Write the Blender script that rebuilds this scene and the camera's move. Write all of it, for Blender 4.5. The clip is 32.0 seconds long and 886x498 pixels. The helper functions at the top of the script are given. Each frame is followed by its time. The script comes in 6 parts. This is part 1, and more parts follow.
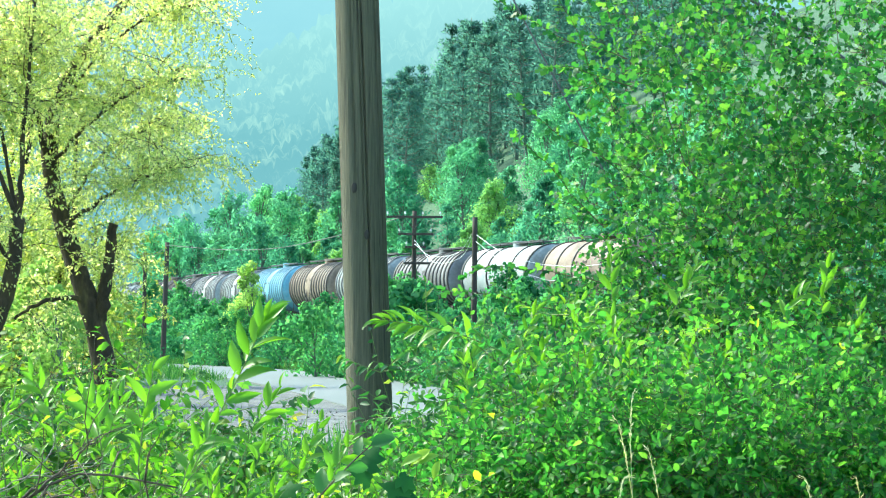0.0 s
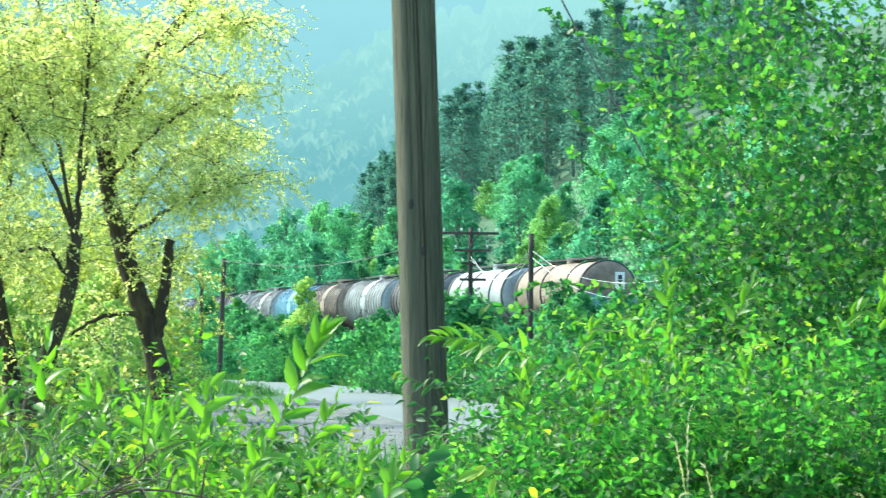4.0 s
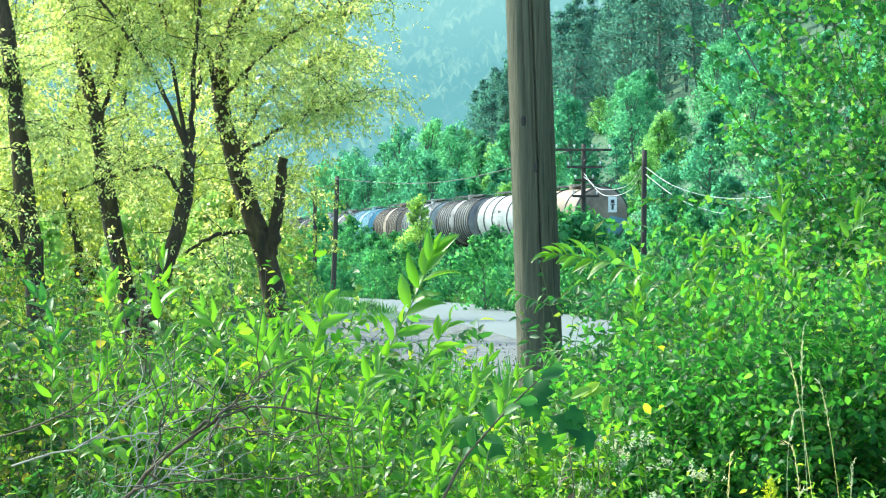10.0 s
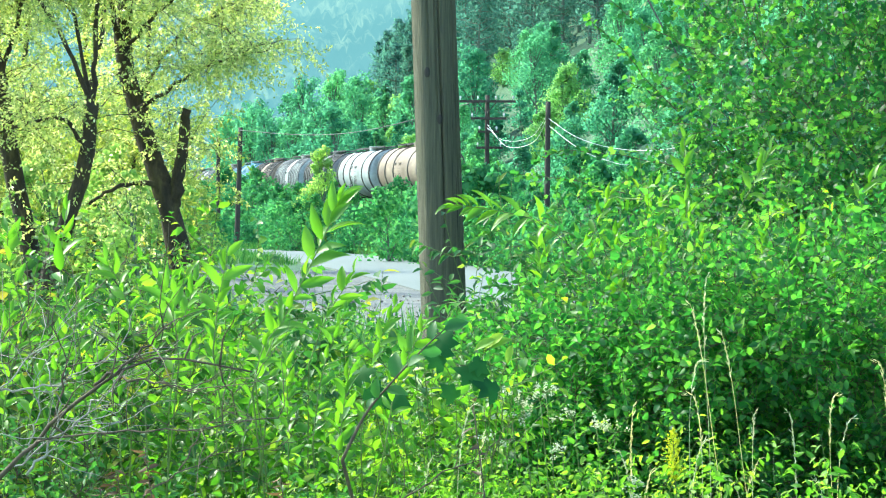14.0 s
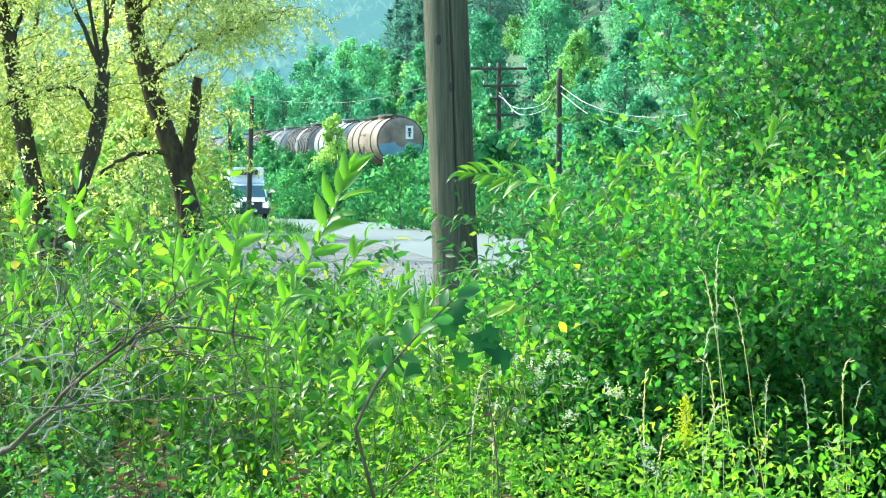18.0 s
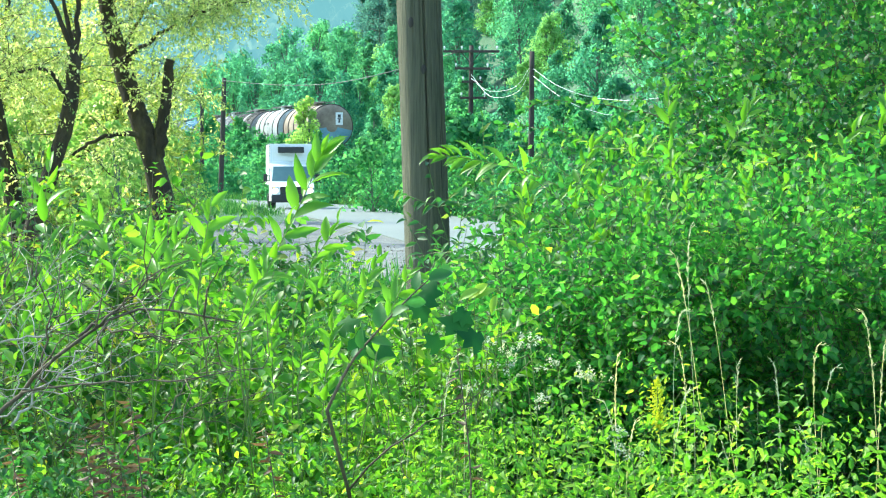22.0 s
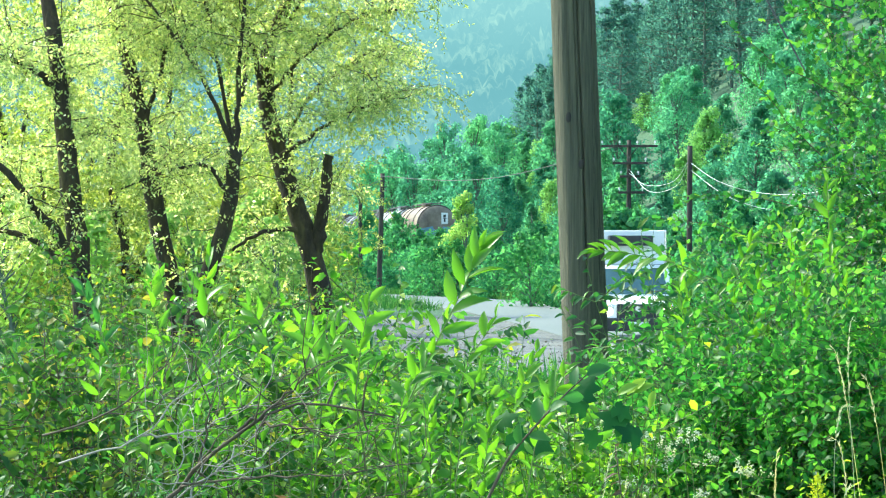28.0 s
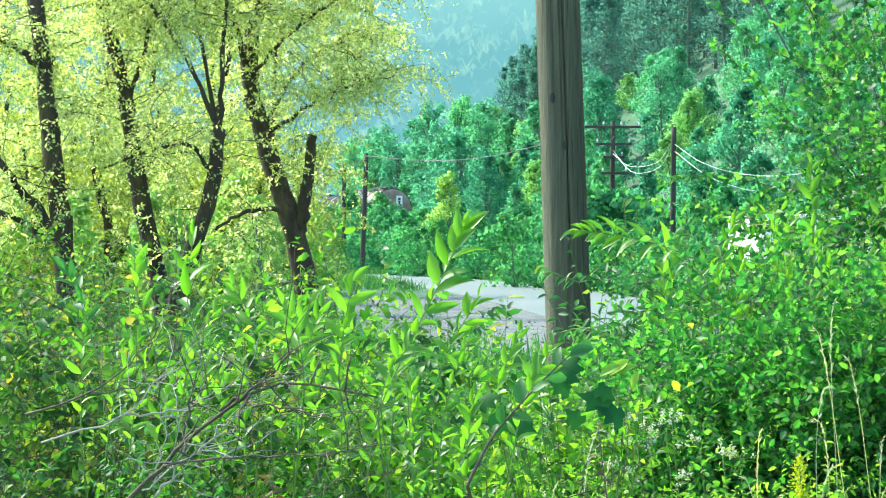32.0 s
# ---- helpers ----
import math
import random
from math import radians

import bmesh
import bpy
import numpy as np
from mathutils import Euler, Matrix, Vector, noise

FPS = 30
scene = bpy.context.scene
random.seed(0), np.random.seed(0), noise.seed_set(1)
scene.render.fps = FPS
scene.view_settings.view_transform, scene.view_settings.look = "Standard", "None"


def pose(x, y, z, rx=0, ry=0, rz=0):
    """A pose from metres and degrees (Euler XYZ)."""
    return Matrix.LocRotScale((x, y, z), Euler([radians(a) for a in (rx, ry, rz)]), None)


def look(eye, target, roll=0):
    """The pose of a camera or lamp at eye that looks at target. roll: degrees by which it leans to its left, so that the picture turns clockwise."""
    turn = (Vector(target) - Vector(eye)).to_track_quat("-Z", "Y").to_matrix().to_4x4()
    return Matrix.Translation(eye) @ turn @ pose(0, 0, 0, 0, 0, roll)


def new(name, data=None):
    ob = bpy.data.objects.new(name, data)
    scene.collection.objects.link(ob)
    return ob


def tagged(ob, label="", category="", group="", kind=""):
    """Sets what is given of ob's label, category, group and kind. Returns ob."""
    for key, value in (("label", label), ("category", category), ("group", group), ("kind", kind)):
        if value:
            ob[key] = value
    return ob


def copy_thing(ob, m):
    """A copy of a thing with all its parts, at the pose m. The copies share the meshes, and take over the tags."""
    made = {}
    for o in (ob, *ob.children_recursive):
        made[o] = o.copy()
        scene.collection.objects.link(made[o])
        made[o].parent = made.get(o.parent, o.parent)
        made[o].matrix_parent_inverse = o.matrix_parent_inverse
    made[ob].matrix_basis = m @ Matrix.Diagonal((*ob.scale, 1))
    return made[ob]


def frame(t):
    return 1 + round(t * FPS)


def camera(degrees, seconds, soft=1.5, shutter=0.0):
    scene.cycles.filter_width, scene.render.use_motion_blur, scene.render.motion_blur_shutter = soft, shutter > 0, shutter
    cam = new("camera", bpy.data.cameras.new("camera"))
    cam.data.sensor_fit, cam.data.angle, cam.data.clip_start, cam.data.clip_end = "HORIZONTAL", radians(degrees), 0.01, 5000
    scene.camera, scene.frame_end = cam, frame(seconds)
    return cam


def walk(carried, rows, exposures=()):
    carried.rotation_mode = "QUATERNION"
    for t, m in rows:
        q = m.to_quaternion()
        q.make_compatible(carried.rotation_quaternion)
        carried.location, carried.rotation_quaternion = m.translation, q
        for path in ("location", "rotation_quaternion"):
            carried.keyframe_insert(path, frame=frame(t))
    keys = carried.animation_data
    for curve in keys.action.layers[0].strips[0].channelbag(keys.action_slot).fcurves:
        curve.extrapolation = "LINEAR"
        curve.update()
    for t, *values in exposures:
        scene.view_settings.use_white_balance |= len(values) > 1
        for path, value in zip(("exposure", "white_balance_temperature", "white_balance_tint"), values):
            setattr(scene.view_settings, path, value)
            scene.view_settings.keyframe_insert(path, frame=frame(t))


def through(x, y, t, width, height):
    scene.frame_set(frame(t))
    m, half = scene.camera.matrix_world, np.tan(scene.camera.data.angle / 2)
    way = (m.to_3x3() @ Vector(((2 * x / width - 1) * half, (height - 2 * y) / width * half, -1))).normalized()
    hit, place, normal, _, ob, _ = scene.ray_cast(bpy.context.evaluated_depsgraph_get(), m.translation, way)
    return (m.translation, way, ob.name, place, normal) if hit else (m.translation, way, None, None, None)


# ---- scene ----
EYE = 1.7
cam = camera(17.82, 32.0, soft=1.15, shutter=0.5)

# The camera is held at one spot and turned: seconds, degrees to the right, degrees up, degrees of lean.
TURNS = [
    (0.0, 1.316, 1.825, 0.36),
    (0.5, 1.265, 1.870, 0.27),
    (1.0, 1.275, 1.747, 0.27),
    (1.5, 1.490, 1.906, -0.02),
    (2.0, 1.669, 1.794, 0.11),
    (2.5, 1.647, 1.678, 0.02),
    (3.0, 1.382, 1.838, 0.13),
    (3.5, 1.099, 2.004, 0.19),
    (4.0, 0.170, 2.148, 0.47),
    (4.5, -0.768, 2.212, 0.35),
    (6.5, -2.163, 1.655, 0.68),
    (7.0, -2.339, 1.506, 0.70),
    (7.5, -2.449, 1.365, 0.65),
    (8.0, -2.440, 1.103, 0.49),
    (8.5, -2.320, 0.884, 0.38),
    (9.0, -2.214, 0.761, 0.31),
    (9.5, -2.163, 0.651, 0.32),
    (10.0, -2.109, 0.451, 0.25),
    (10.5, -1.744, 0.246, 0.02),
    (11.0, -1.235, -0.012, 0.10),
    (11.5, -0.954, -0.177, 0.05),
    (12.0, -0.778, -0.250, 0.18),
    (12.5, -0.681, -0.274, 0.12),
    (13.0, -0.643, -0.330, 0.27),
    (13.5, -0.435, -0.455, 0.31),
    (14.0, -0.154, -0.524, 0.26),
    (14.5, -0.030, -0.576, 0.27),
    (16.5, -0.304, -1.137, 0.19),
    (17.0, -0.354, -1.127, 0.12),
    (17.5, -0.377, -1.118, 0.13),
    (18.0, -0.395, -1.181, 0.02),
    (18.5, -0.256, -1.295, -0.07),
    (19.0, -0.000, -1.421, 0.00),
    (19.5, 0.143, -1.465, 0.21),
    (20.0, 0.237, -1.460, 0.37),
    (20.5, 0.229, -1.480, 0.47),
    (21.0, 0.222, -1.508, 0.26),
    (21.5, 0.203, -1.561, 0.24),
    (22.0, 0.171, -1.531, 0.15),
    (22.5, 0.052, -1.400, 0.19),
    (23.0, -0.095, -1.294, 0.23),
    (23.5, -0.258, -1.210, 0.26),
    (24.0, -0.457, -0.925, 0.28),
    (24.5, -0.718, -0.687, 0.11),
    (25.0, -1.023, -0.579, 0.45),
    (25.5, -1.374, -0.330, 0.43),
    (26.0, -1.784, -0.047, 0.58),
    (26.5, -2.159, 0.188, 0.39),
    (28.5, -3.259, 0.384, 0.20),
    (29.0, -3.434, 0.339, 0.29),
    (29.5, -3.514, 0.280, 0.15),
    (30.0, -3.384, 0.243, 0.20),
    (30.5, -3.266, 0.235, 0.30),
    (31.0, -3.064, 0.135, 0.27),
    (31.5, -2.860, 0.055, 0.44),
    (32.0, -2.694, -0.016, 0.28),
]
walk(cam, [(t, pose(0, 0, EYE, 90 + up, 0, -yaw) @ pose(0, 0, 0, 0, 0, lean)) for t, yaw, up, lean in TURNS],
     exposures=[(0.0, 2.08, 6300, -5), (2.5, 2.08, 6300, -5), (4.0, 2.0, 6300, -5), (7.0, 1.98, 6300, -5), (10.0, 2.04, 6300, -5), (12.5, 2.16, 6300, -5), (24.0, 2.16, 6300, -5), (29.0, 1.96, 6300, -5), (30.5, 1.97, 6300, -5), (32.0, 2.1, 6300, -5)])

# ---- light ----
SUN_TURN, SUN_RISE = -58.0, 43.0          # degrees from the view's axis (left is negative), degrees above level


def sun_way():
    a, e = radians(SUN_TURN), radians(SUN_RISE)
    return Vector((math.sin(a) * math.cos(e), math.cos(a) * math.cos(e), math.sin(e)))


world = bpy.data.worlds.new("sky")
scene.world = world
world.use_nodes = True
sky = world.node_tree.nodes.new("ShaderNodeTexSky")
sky.sky_type, sky.sun_disc = "NISHITA", False
sky.sun_elevation, sky.sun_rotation = radians(SUN_RISE), radians(SUN_TURN)
world.node_tree.links.new(sky.outputs["Color"], world.node_tree.nodes["Background"].inputs["Color"])
world.node_tree.nodes["Background"].inputs["Strength"].default_value = 0.15
sun = new("sun", bpy.data.lights.new("sun", "SUN"))
sun.data.energy, sun.data.angle, sun.data.color = 2.4, radians(2.5), (1.0, 0.93, 0.78)
sun.matrix_world = look(sun_way() * 50, (0, 0, 0))


# ---- materials ----
def nodes_of(name):
    m = bpy.data.materials.new(name)
    m.use_nodes = True
    return m, m.node_tree, m.node_tree.nodes["Principled BSDF"]


def put_in(tree, socket, value):
    if isinstance(value, bpy.types.NodeSocket):
        tree.links.new(value, socket)
    else:
        socket.default_value = value


def node(tree, kind, **values):
    n = tree.nodes.new(kind)
    for key, value in values.items():
        put_in(tree, n.inputs[key], value)
    return n


def ramp(tree, fac, stops):
    r = tree.nodes.new("ShaderNodeValToRGB")
    tree.links.new(fac, r.inputs["Fac"])
    while len(r.color_ramp.elements) < len(stops):
        r.color_ramp.elements.new(0.5)
    for e, (at, c) in zip(r.color_ramp.elements, stops):
        e.position, e.color = at, (*c, 1)
    return r.outputs["Color"]


def noise_of(tree, scale, detail=4.0, stretch=(1, 1, 1), rough=0.6):
    c = tree.nodes.new("ShaderNodeTexCoord")
    mp = tree.nodes.new("ShaderNodeMapping")
    mp.inputs["Scale"].default_value = stretch
    tree.links.new(c.outputs["Object"], mp.inputs["Vector"])
    n = tree.nodes.new("ShaderNodeTexNoise")
    n.inputs["Scale"].default_value, n.inputs["Detail"].default_value, n.inputs["Roughness"].default_value = scale, detail, rough
    tree.links.new(mp.outputs["Vector"], n.inputs["Vector"])
    return n.outputs["Fac"]


def mixed(tree, fac, a, b, how="MIX"):
    n = tree.nodes.new("ShaderNodeMix")
    n.data_type, n.blend_type = "RGBA", how
    put_in(tree, n.inputs[0], fac)
    put_in(tree, n.inputs[6], a if not isinstance(a, tuple) else (*a, 1))
    put_in(tree, n.inputs[7], b if not isinstance(b, tuple) else (*b, 1))
    return n.outputs[2]


def bumped(tree, bsdf, height, strength, distance):
    b = node(tree, "ShaderNodeBump", Height=height, Strength=strength, Distance=distance)
    tree.links.new(b.outputs["Normal"], bsdf.inputs["Normal"])


def surface(name, stops, scale=3.0, stretch=(1, 1, 1), rough=0.85, metal=0.0, bump=0.4, depth=0.01, fine=30.0, spread=0.5):
    """A plain material: large stains through a ramp, fine grain over it, relief from the grain."""
    m, tree, bsdf = nodes_of(name)
    big = noise_of(tree, scale, 5, stretch)
    small = noise_of(tree, fine, 3, stretch)
    col = ramp(tree, big, stops)
    grain = ramp(tree, small, [(0.3, (1 - spread * 0.5,) * 3), (0.7, (1 + spread * 0.2,) * 3)])
    tree.links.new(mixed(tree, 1.0, col, grain, "MULTIPLY"), bsdf.inputs["Base Color"])
    bsdf.inputs["Roughness"].default_value, bsdf.inputs["Metallic"].default_value = rough, metal
    bumped(tree, bsdf, small, bump, depth)
    return m


def leaf_material(name, stops, through_colour, through=0.45, rough=0.5, gloss=0.35, tint=0.35):
    """Leaves: each leaf takes its own colour from the ramp, each plant its own shade; light comes through them."""
    m, tree, bsdf = nodes_of(name)
    geo = tree.nodes.new("ShaderNodeNewGeometry")
    info = tree.nodes.new("ShaderNodeObjectInfo")
    col = ramp(tree, geo.outputs["Random Per Island"], stops)
    shade = ramp(tree, info.outputs["Random"], [(0.0, (1 - tint, 1 - tint * 0.7, 1 - tint * 0.5)), (0.5, (1, 1, 1)), (1.0, (1 + tint * 0.9, 1 + tint * 0.5, 1 - tint * 0.2))])
    col = mixed(tree, 1.0, col, shade, "MULTIPLY")
    tree.links.new(col, bsdf.inputs["Base Color"])
    bsdf.inputs["Roughness"].default_value = rough
    bsdf.inputs["Specular IOR Level"].default_value = gloss
    lit = node(tree, "ShaderNodeBsdfTranslucent", Color=mixed(tree, 1.0, col, through_colour, "MULTIPLY"))
    mix = node(tree, "ShaderNodeMixShader", Fac=through)
    tree.links.new(bsdf.outputs[0], mix.inputs[1])
    tree.links.new(lit.outputs[0], mix.inputs[2])
    tree.links.new(mix.outputs[0], tree.nodes["Material Output"].inputs["Surface"])
    return m


def glow(name, colour, strength):
    m, tree, bsdf = nodes_of(name)
    bsdf.inputs["Base Color"].default_value = (*colour, 1)
    bsdf.inputs["Emission Color"].default_value = (*colour, 1)
    bsdf.inputs["Emission Strength"].default_value = strength
    return m


LEAF_FRESH = leaf_material("fresh leaves", [(0.0, (0.03, 0.1, 0.02)), (0.35, (0.075, 0.2, 0.027)), (0.8, (0.16, 0.315, 0.038)), (1.0, (0.34, 0.42, 0.06))], (1.7, 1.9, 0.6), through=0.55, rough=0.4, gloss=0.45, tint=0.3)
LEAF_SHRUB = leaf_material("shrub leaves", [(0.0, (0.028, 0.09, 0.034)), (0.6, (0.055, 0.155, 0.045)), (0.95, (0.12, 0.23, 0.055)), (1.0, (0.28, 0.28, 0.06))], (1.4, 1.8, 0.8), through=0.5, tint=0.25)
LEAF_DULL = leaf_material("dull green leaves", [(0.0, (0.03, 0.085, 0.028)), (0.6, (0.06, 0.145, 0.036)), (0.88, (0.13, 0.21, 0.045)), (1.0, (0.3, 0.25, 0.06))], (1.6, 1.7, 0.6), through=0.54, rough=0.5, gloss=0.2, tint=0.3)
LEAF_HAWTHORN = leaf_material("hawthorn leaves", [(0.0, (0.018, 0.085, 0.034)), (0.5, (0.045, 0.165, 0.05)), (0.85, (0.1, 0.25, 0.058)), (1.0, (0.2, 0.36, 0.075))], (1.6, 1.8, 0.75), through=0.55, rough=0.45, gloss=0.28, tint=0.12)
# Leaf ramp holds shade at its dark end, white glints at its pale end.
LEAF_WILLOW_LIT = leaf_material("willow leaves", [(0.0, (0.19, 0.3, 0.13)), (0.35, (0.37, 0.46, 0.22)), (0.8, (0.6, 0.63, 0.36)), (1.0, (0.88, 0.88, 0.74))], (1.55, 1.5, 0.7), through=0.64, rough=0.3, gloss=1.0, tint=0.1)
# A dimmer copy of the willow leaves, shade put in for rear trees.
LEAF_WILLOW_REAR = leaf_material("dimmed rear willow leaves", [(0.0, (0.14, 0.24, 0.07)), (0.5, (0.27, 0.36, 0.1)), (0.85, (0.42, 0.48, 0.16)), (1.0, (0.66, 0.66, 0.4))], (1.6, 1.5, 0.55), through=0.55, rough=0.4, gloss=0.6, tint=0.25)
LEAF_BANK = leaf_material("bank foliage", [(0.0, (0.05, 0.195, 0.1)), (0.6, (0.08, 0.25, 0.12)), (1.0, (0.13, 0.32, 0.13))], (1.25, 1.55, 0.95), through=0.58, rough=0.8, gloss=0.08, tint=0.35)
# Hillside leaf colour is lightened and blued to stand in for haze.
LEAF_WOOD = leaf_material("hazed broadleaf foliage", [(0.0, (0.1, 0.295, 0.2)), (0.6, (0.12, 0.33, 0.21)), (1.0, (0.16, 0.38, 0.215))], (1.2, 1.45, 1.05), through=0.66, rough=0.9, gloss=0.03, tint=0.35)
LEAF_LIGHT = leaf_material("light young foliage", [(0.0, (0.17, 0.36, 0.15)), (1.0, (0.26, 0.46, 0.19))], (1.4, 1.5, 0.9), through=0.62, rough=0.8, gloss=0.08, tint=0.2)
# Yellow-green leaves with sunlight put into the base colour as extra brightness.
LEAF_YELLOW = leaf_material("sunlit yellow-green foliage", [(0.0, (0.22, 0.38, 0.12)), (1.0, (0.36, 0.52, 0.18))], (1.45, 1.5, 0.85), through=0.6, rough=0.7, gloss=0.15, tint=0.15)
LEAF_THICKET = leaf_material("thicket leaves", [(0.0, (0.026, 0.105, 0.036)), (0.5, (0.056, 0.19, 0.05)), (0.85, (0.11, 0.28, 0.06)), (1.0, (0.2, 0.38, 0.08))], (1.4, 1.8, 0.75), through=0.6, rough=0.45, gloss=0.28, tint=0.15)
LEAF_WEED = leaf_material("bright weed leaves", [(0.0, (0.08, 0.22, 0.025)), (0.5, (0.16, 0.34, 0.035)), (1.0, (0.34, 0.48, 0.07))], (1.5, 1.7, 0.8), through=0.55)
# Needle colour is raised towards blue, with distance haze put into it.
NEEDLES = leaf_material("hazed pine needles", [(0.0, (0.075, 0.19, 0.17)), (0.7, (0.09, 0.22, 0.19)), (1.0, (0.11, 0.25, 0.2))], (1.2, 1.3, 1.05), through=0.62, rough=0.9, gloss=0.03, tint=0.12)
LEAF_DARK = leaf_material("dark bramble leaves", [(0.0, (0.018, 0.085, 0.025)), (1.0, (0.035, 0.14, 0.03))], (1.4, 1.6, 0.8), through=0.3, rough=0.65, gloss=0.15)
LEAF_LIME = leaf_material("lime leaves", [(0.0, (0.2, 0.38, 0.04)), (1.0, (0.34, 0.48, 0.06))], (1.5, 1.5, 0.8))
LEAF_DEAD = leaf_material("withered leaves", [(0.0, (0.09, 0.05, 0.025)), (1.0, (0.2, 0.12, 0.06))], (1.3, 1.2, 1.0), through=0.3)
GRASS = leaf_material("grass blades", [(0.0, (0.03, 0.11, 0.03)), (0.6, (0.055, 0.18, 0.045)), (1.0, (0.15, 0.25, 0.07))], (1.4, 1.6, 0.9), through=0.4)
STRAW = leaf_material("straw", [(0.0, (0.5, 0.5, 0.26)), (1.0, (0.72, 0.7, 0.44))], (1.2, 1.2, 1.1), through=0.4)
UMBEL = leaf_material("cream blossom", [(0.0, (0.42, 0.47, 0.3)), (1.0, (0.66, 0.68, 0.48))], (1.1, 1.1, 1.0), through=0.4)
YELLOW = leaf_material("yellow blossom", [(0.0, (0.6, 0.6, 0.02)), (1.0, (0.78, 0.8, 0.05))], (1.1, 1.1, 0.8), through=0.4)
BARK = surface("willow bark", [(0.3, (0.022, 0.017, 0.01)), (0.55, (0.05, 0.036, 0.018)), (0.75, (0.1, 0.08, 0.025))], 2.5, (1, 1, 0.35), 0.95, bump=0.9, depth=0.05, fine=14, spread=0.9)
# Bark colour is lightened to lift the shade inside distant crowns.
HILL_BARK = surface("grey-green lightened bark", [(0.3, (0.1, 0.14, 0.11)), (0.7, (0.15, 0.19, 0.15))], 3, (1, 1, 0.4), 0.95, fine=20)
TWIG = surface("twig bark", [(0.3, (0.06, 0.045, 0.03)), (0.7, (0.13, 0.1, 0.06))], 6, (1, 1, 0.4), 0.9, fine=60)
GREY_TWIG = surface("bleached twig", [(0.3, (0.2, 0.18, 0.15)), (0.7, (0.4, 0.37, 0.32))], 6, (1, 1, 0.4), 0.9, fine=60)
GREEN_STEM = surface("green stem", [(0.3, (0.1, 0.17, 0.04)), (0.7, (0.17, 0.23, 0.06))], 6, (1, 1, 0.4), 0.7, fine=60)
DARK_WOOD = surface("tarred wood", [(0.3, (0.035, 0.03, 0.026)), (0.7, (0.08, 0.065, 0.05))], 3, (1, 1, 0.1), 0.9, fine=40)
GROUND = surface("meadow soil", [(0.3, (0.035, 0.095, 0.045)), (0.55, (0.05, 0.12, 0.058)), (0.75, (0.075, 0.135, 0.065))], 0.35, (1, 1, 1), 0.95, bump=0.8, depth=0.08, fine=9, spread=0.6)
ASPHALT = surface("worn asphalt", [(0.25, (0.118, 0.145, 0.143)), (0.5, (0.138, 0.163, 0.16)), (0.75, (0.168, 0.19, 0.182))], 0.2, (1, 0.25, 1), 0.85, bump=0.2, depth=0.006, fine=25, spread=0.2)
GRAVEL = surface("gravel", [(0.3, (0.1, 0.108, 0.108)), (0.7, (0.2, 0.208, 0.2))], 1.2, (1, 1, 1), 0.95, bump=0.9, depth=0.05, fine=14, spread=0.9)
BALLAST = surface("ballast", [(0.3, (0.13, 0.12, 0.11)), (0.7, (0.24, 0.22, 0.2))], 1.2, (1, 1, 1), 0.95, bump=0.9, depth=0.06, fine=12, spread=0.9)
STEEL = surface("dark steel", [(0.3, (0.05, 0.05, 0.05)), (0.7, (0.1, 0.09, 0.08))], 2, (1, 1, 1), 0.6, 0.4, fine=30)
RUST = surface("rusty steel", [(0.3, (0.07, 0.045, 0.035)), (0.7, (0.15, 0.09, 0.06))], 2, (1, 1, 1), 0.8, 0.2, fine=30)
WIRE = surface("weathered wire", [(0.3, (0.1, 0.1, 0.1)), (0.7, (0.16, 0.16, 0.15))], 4, (1, 1, 1), 0.6, 0.3, fine=60)
WIRE_WHITE = surface("white insulated wire", [(0.3, (0.75, 0.76, 0.76)), (0.7, (0.82, 0.82, 0.8))], 4, (1, 1, 1), 0.5, fine=60, spread=0.1)
CERAMIC = surface("white porcelain", [(0.3, (0.6, 0.6, 0.58)), (0.7, (0.75, 0.75, 0.72))], 8, (1, 1, 1), 0.3, fine=60, spread=0.1)


# ---- tools for meshes ----
def data_from(name, verts, faces, mat, smooth=False):
    """A mesh from an (n, 3) array and a list of (m, k) index arrays."""
    me = bpy.data.meshes.new(name)
    verts = np.asarray(verts, np.float32)
    me.vertices.add(len(verts))
    me.vertices.foreach_set("co", verts.ravel())
    loops = np.concatenate([np.asarray(f).ravel() for f in faces]).astype(np.int32)
    sizes = np.concatenate([np.full(len(f), np.asarray(f).shape[1]) for f in faces])
    me.loops.add(len(loops))
    me.loops.foreach_set("vertex_index", loops)
    me.polygons.add(len(sizes))
    me.polygons.foreach_set("loop_start", np.concatenate([[0], np.cumsum(sizes)[:-1]]).astype(np.int32))
    me.update(calc_edges=True)
    me.materials.append(mat)
    if smooth:
        me.polygons.foreach_set("use_smooth", np.ones(len(sizes), bool))
    return me


class Bag:
    """Collects vertices and faces of many small pieces."""

    def __init__(self):
        self.v, self.f, self.n, self.soft = [], {}, 0, []

    def add(self, verts, faces):
        verts = np.asarray(verts, float).reshape(-1, 3)
        for f in faces:
            f = np.asarray(f)
            self.f.setdefault(f.shape[1], []).append(f + self.n)
        self.v.append(verts)
        self.n += len(verts)

    def mesh(self, name, mat, smooth=False):
        me = data_from(name, np.concatenate(self.v), [np.concatenate(f) for f in self.f.values()], mat, smooth or bool(self.soft))
        if self.soft:
            me.normals_split_custom_set_from_vertices(np.concatenate(self.soft))
        return me


def thing(name, label, category, group="", kind="", at=(0, 0, 0)):
    ob = new(name)
    ob.empty_display_size = 0.2
    ob.location = at
    return tagged(ob, label, category, group, kind)


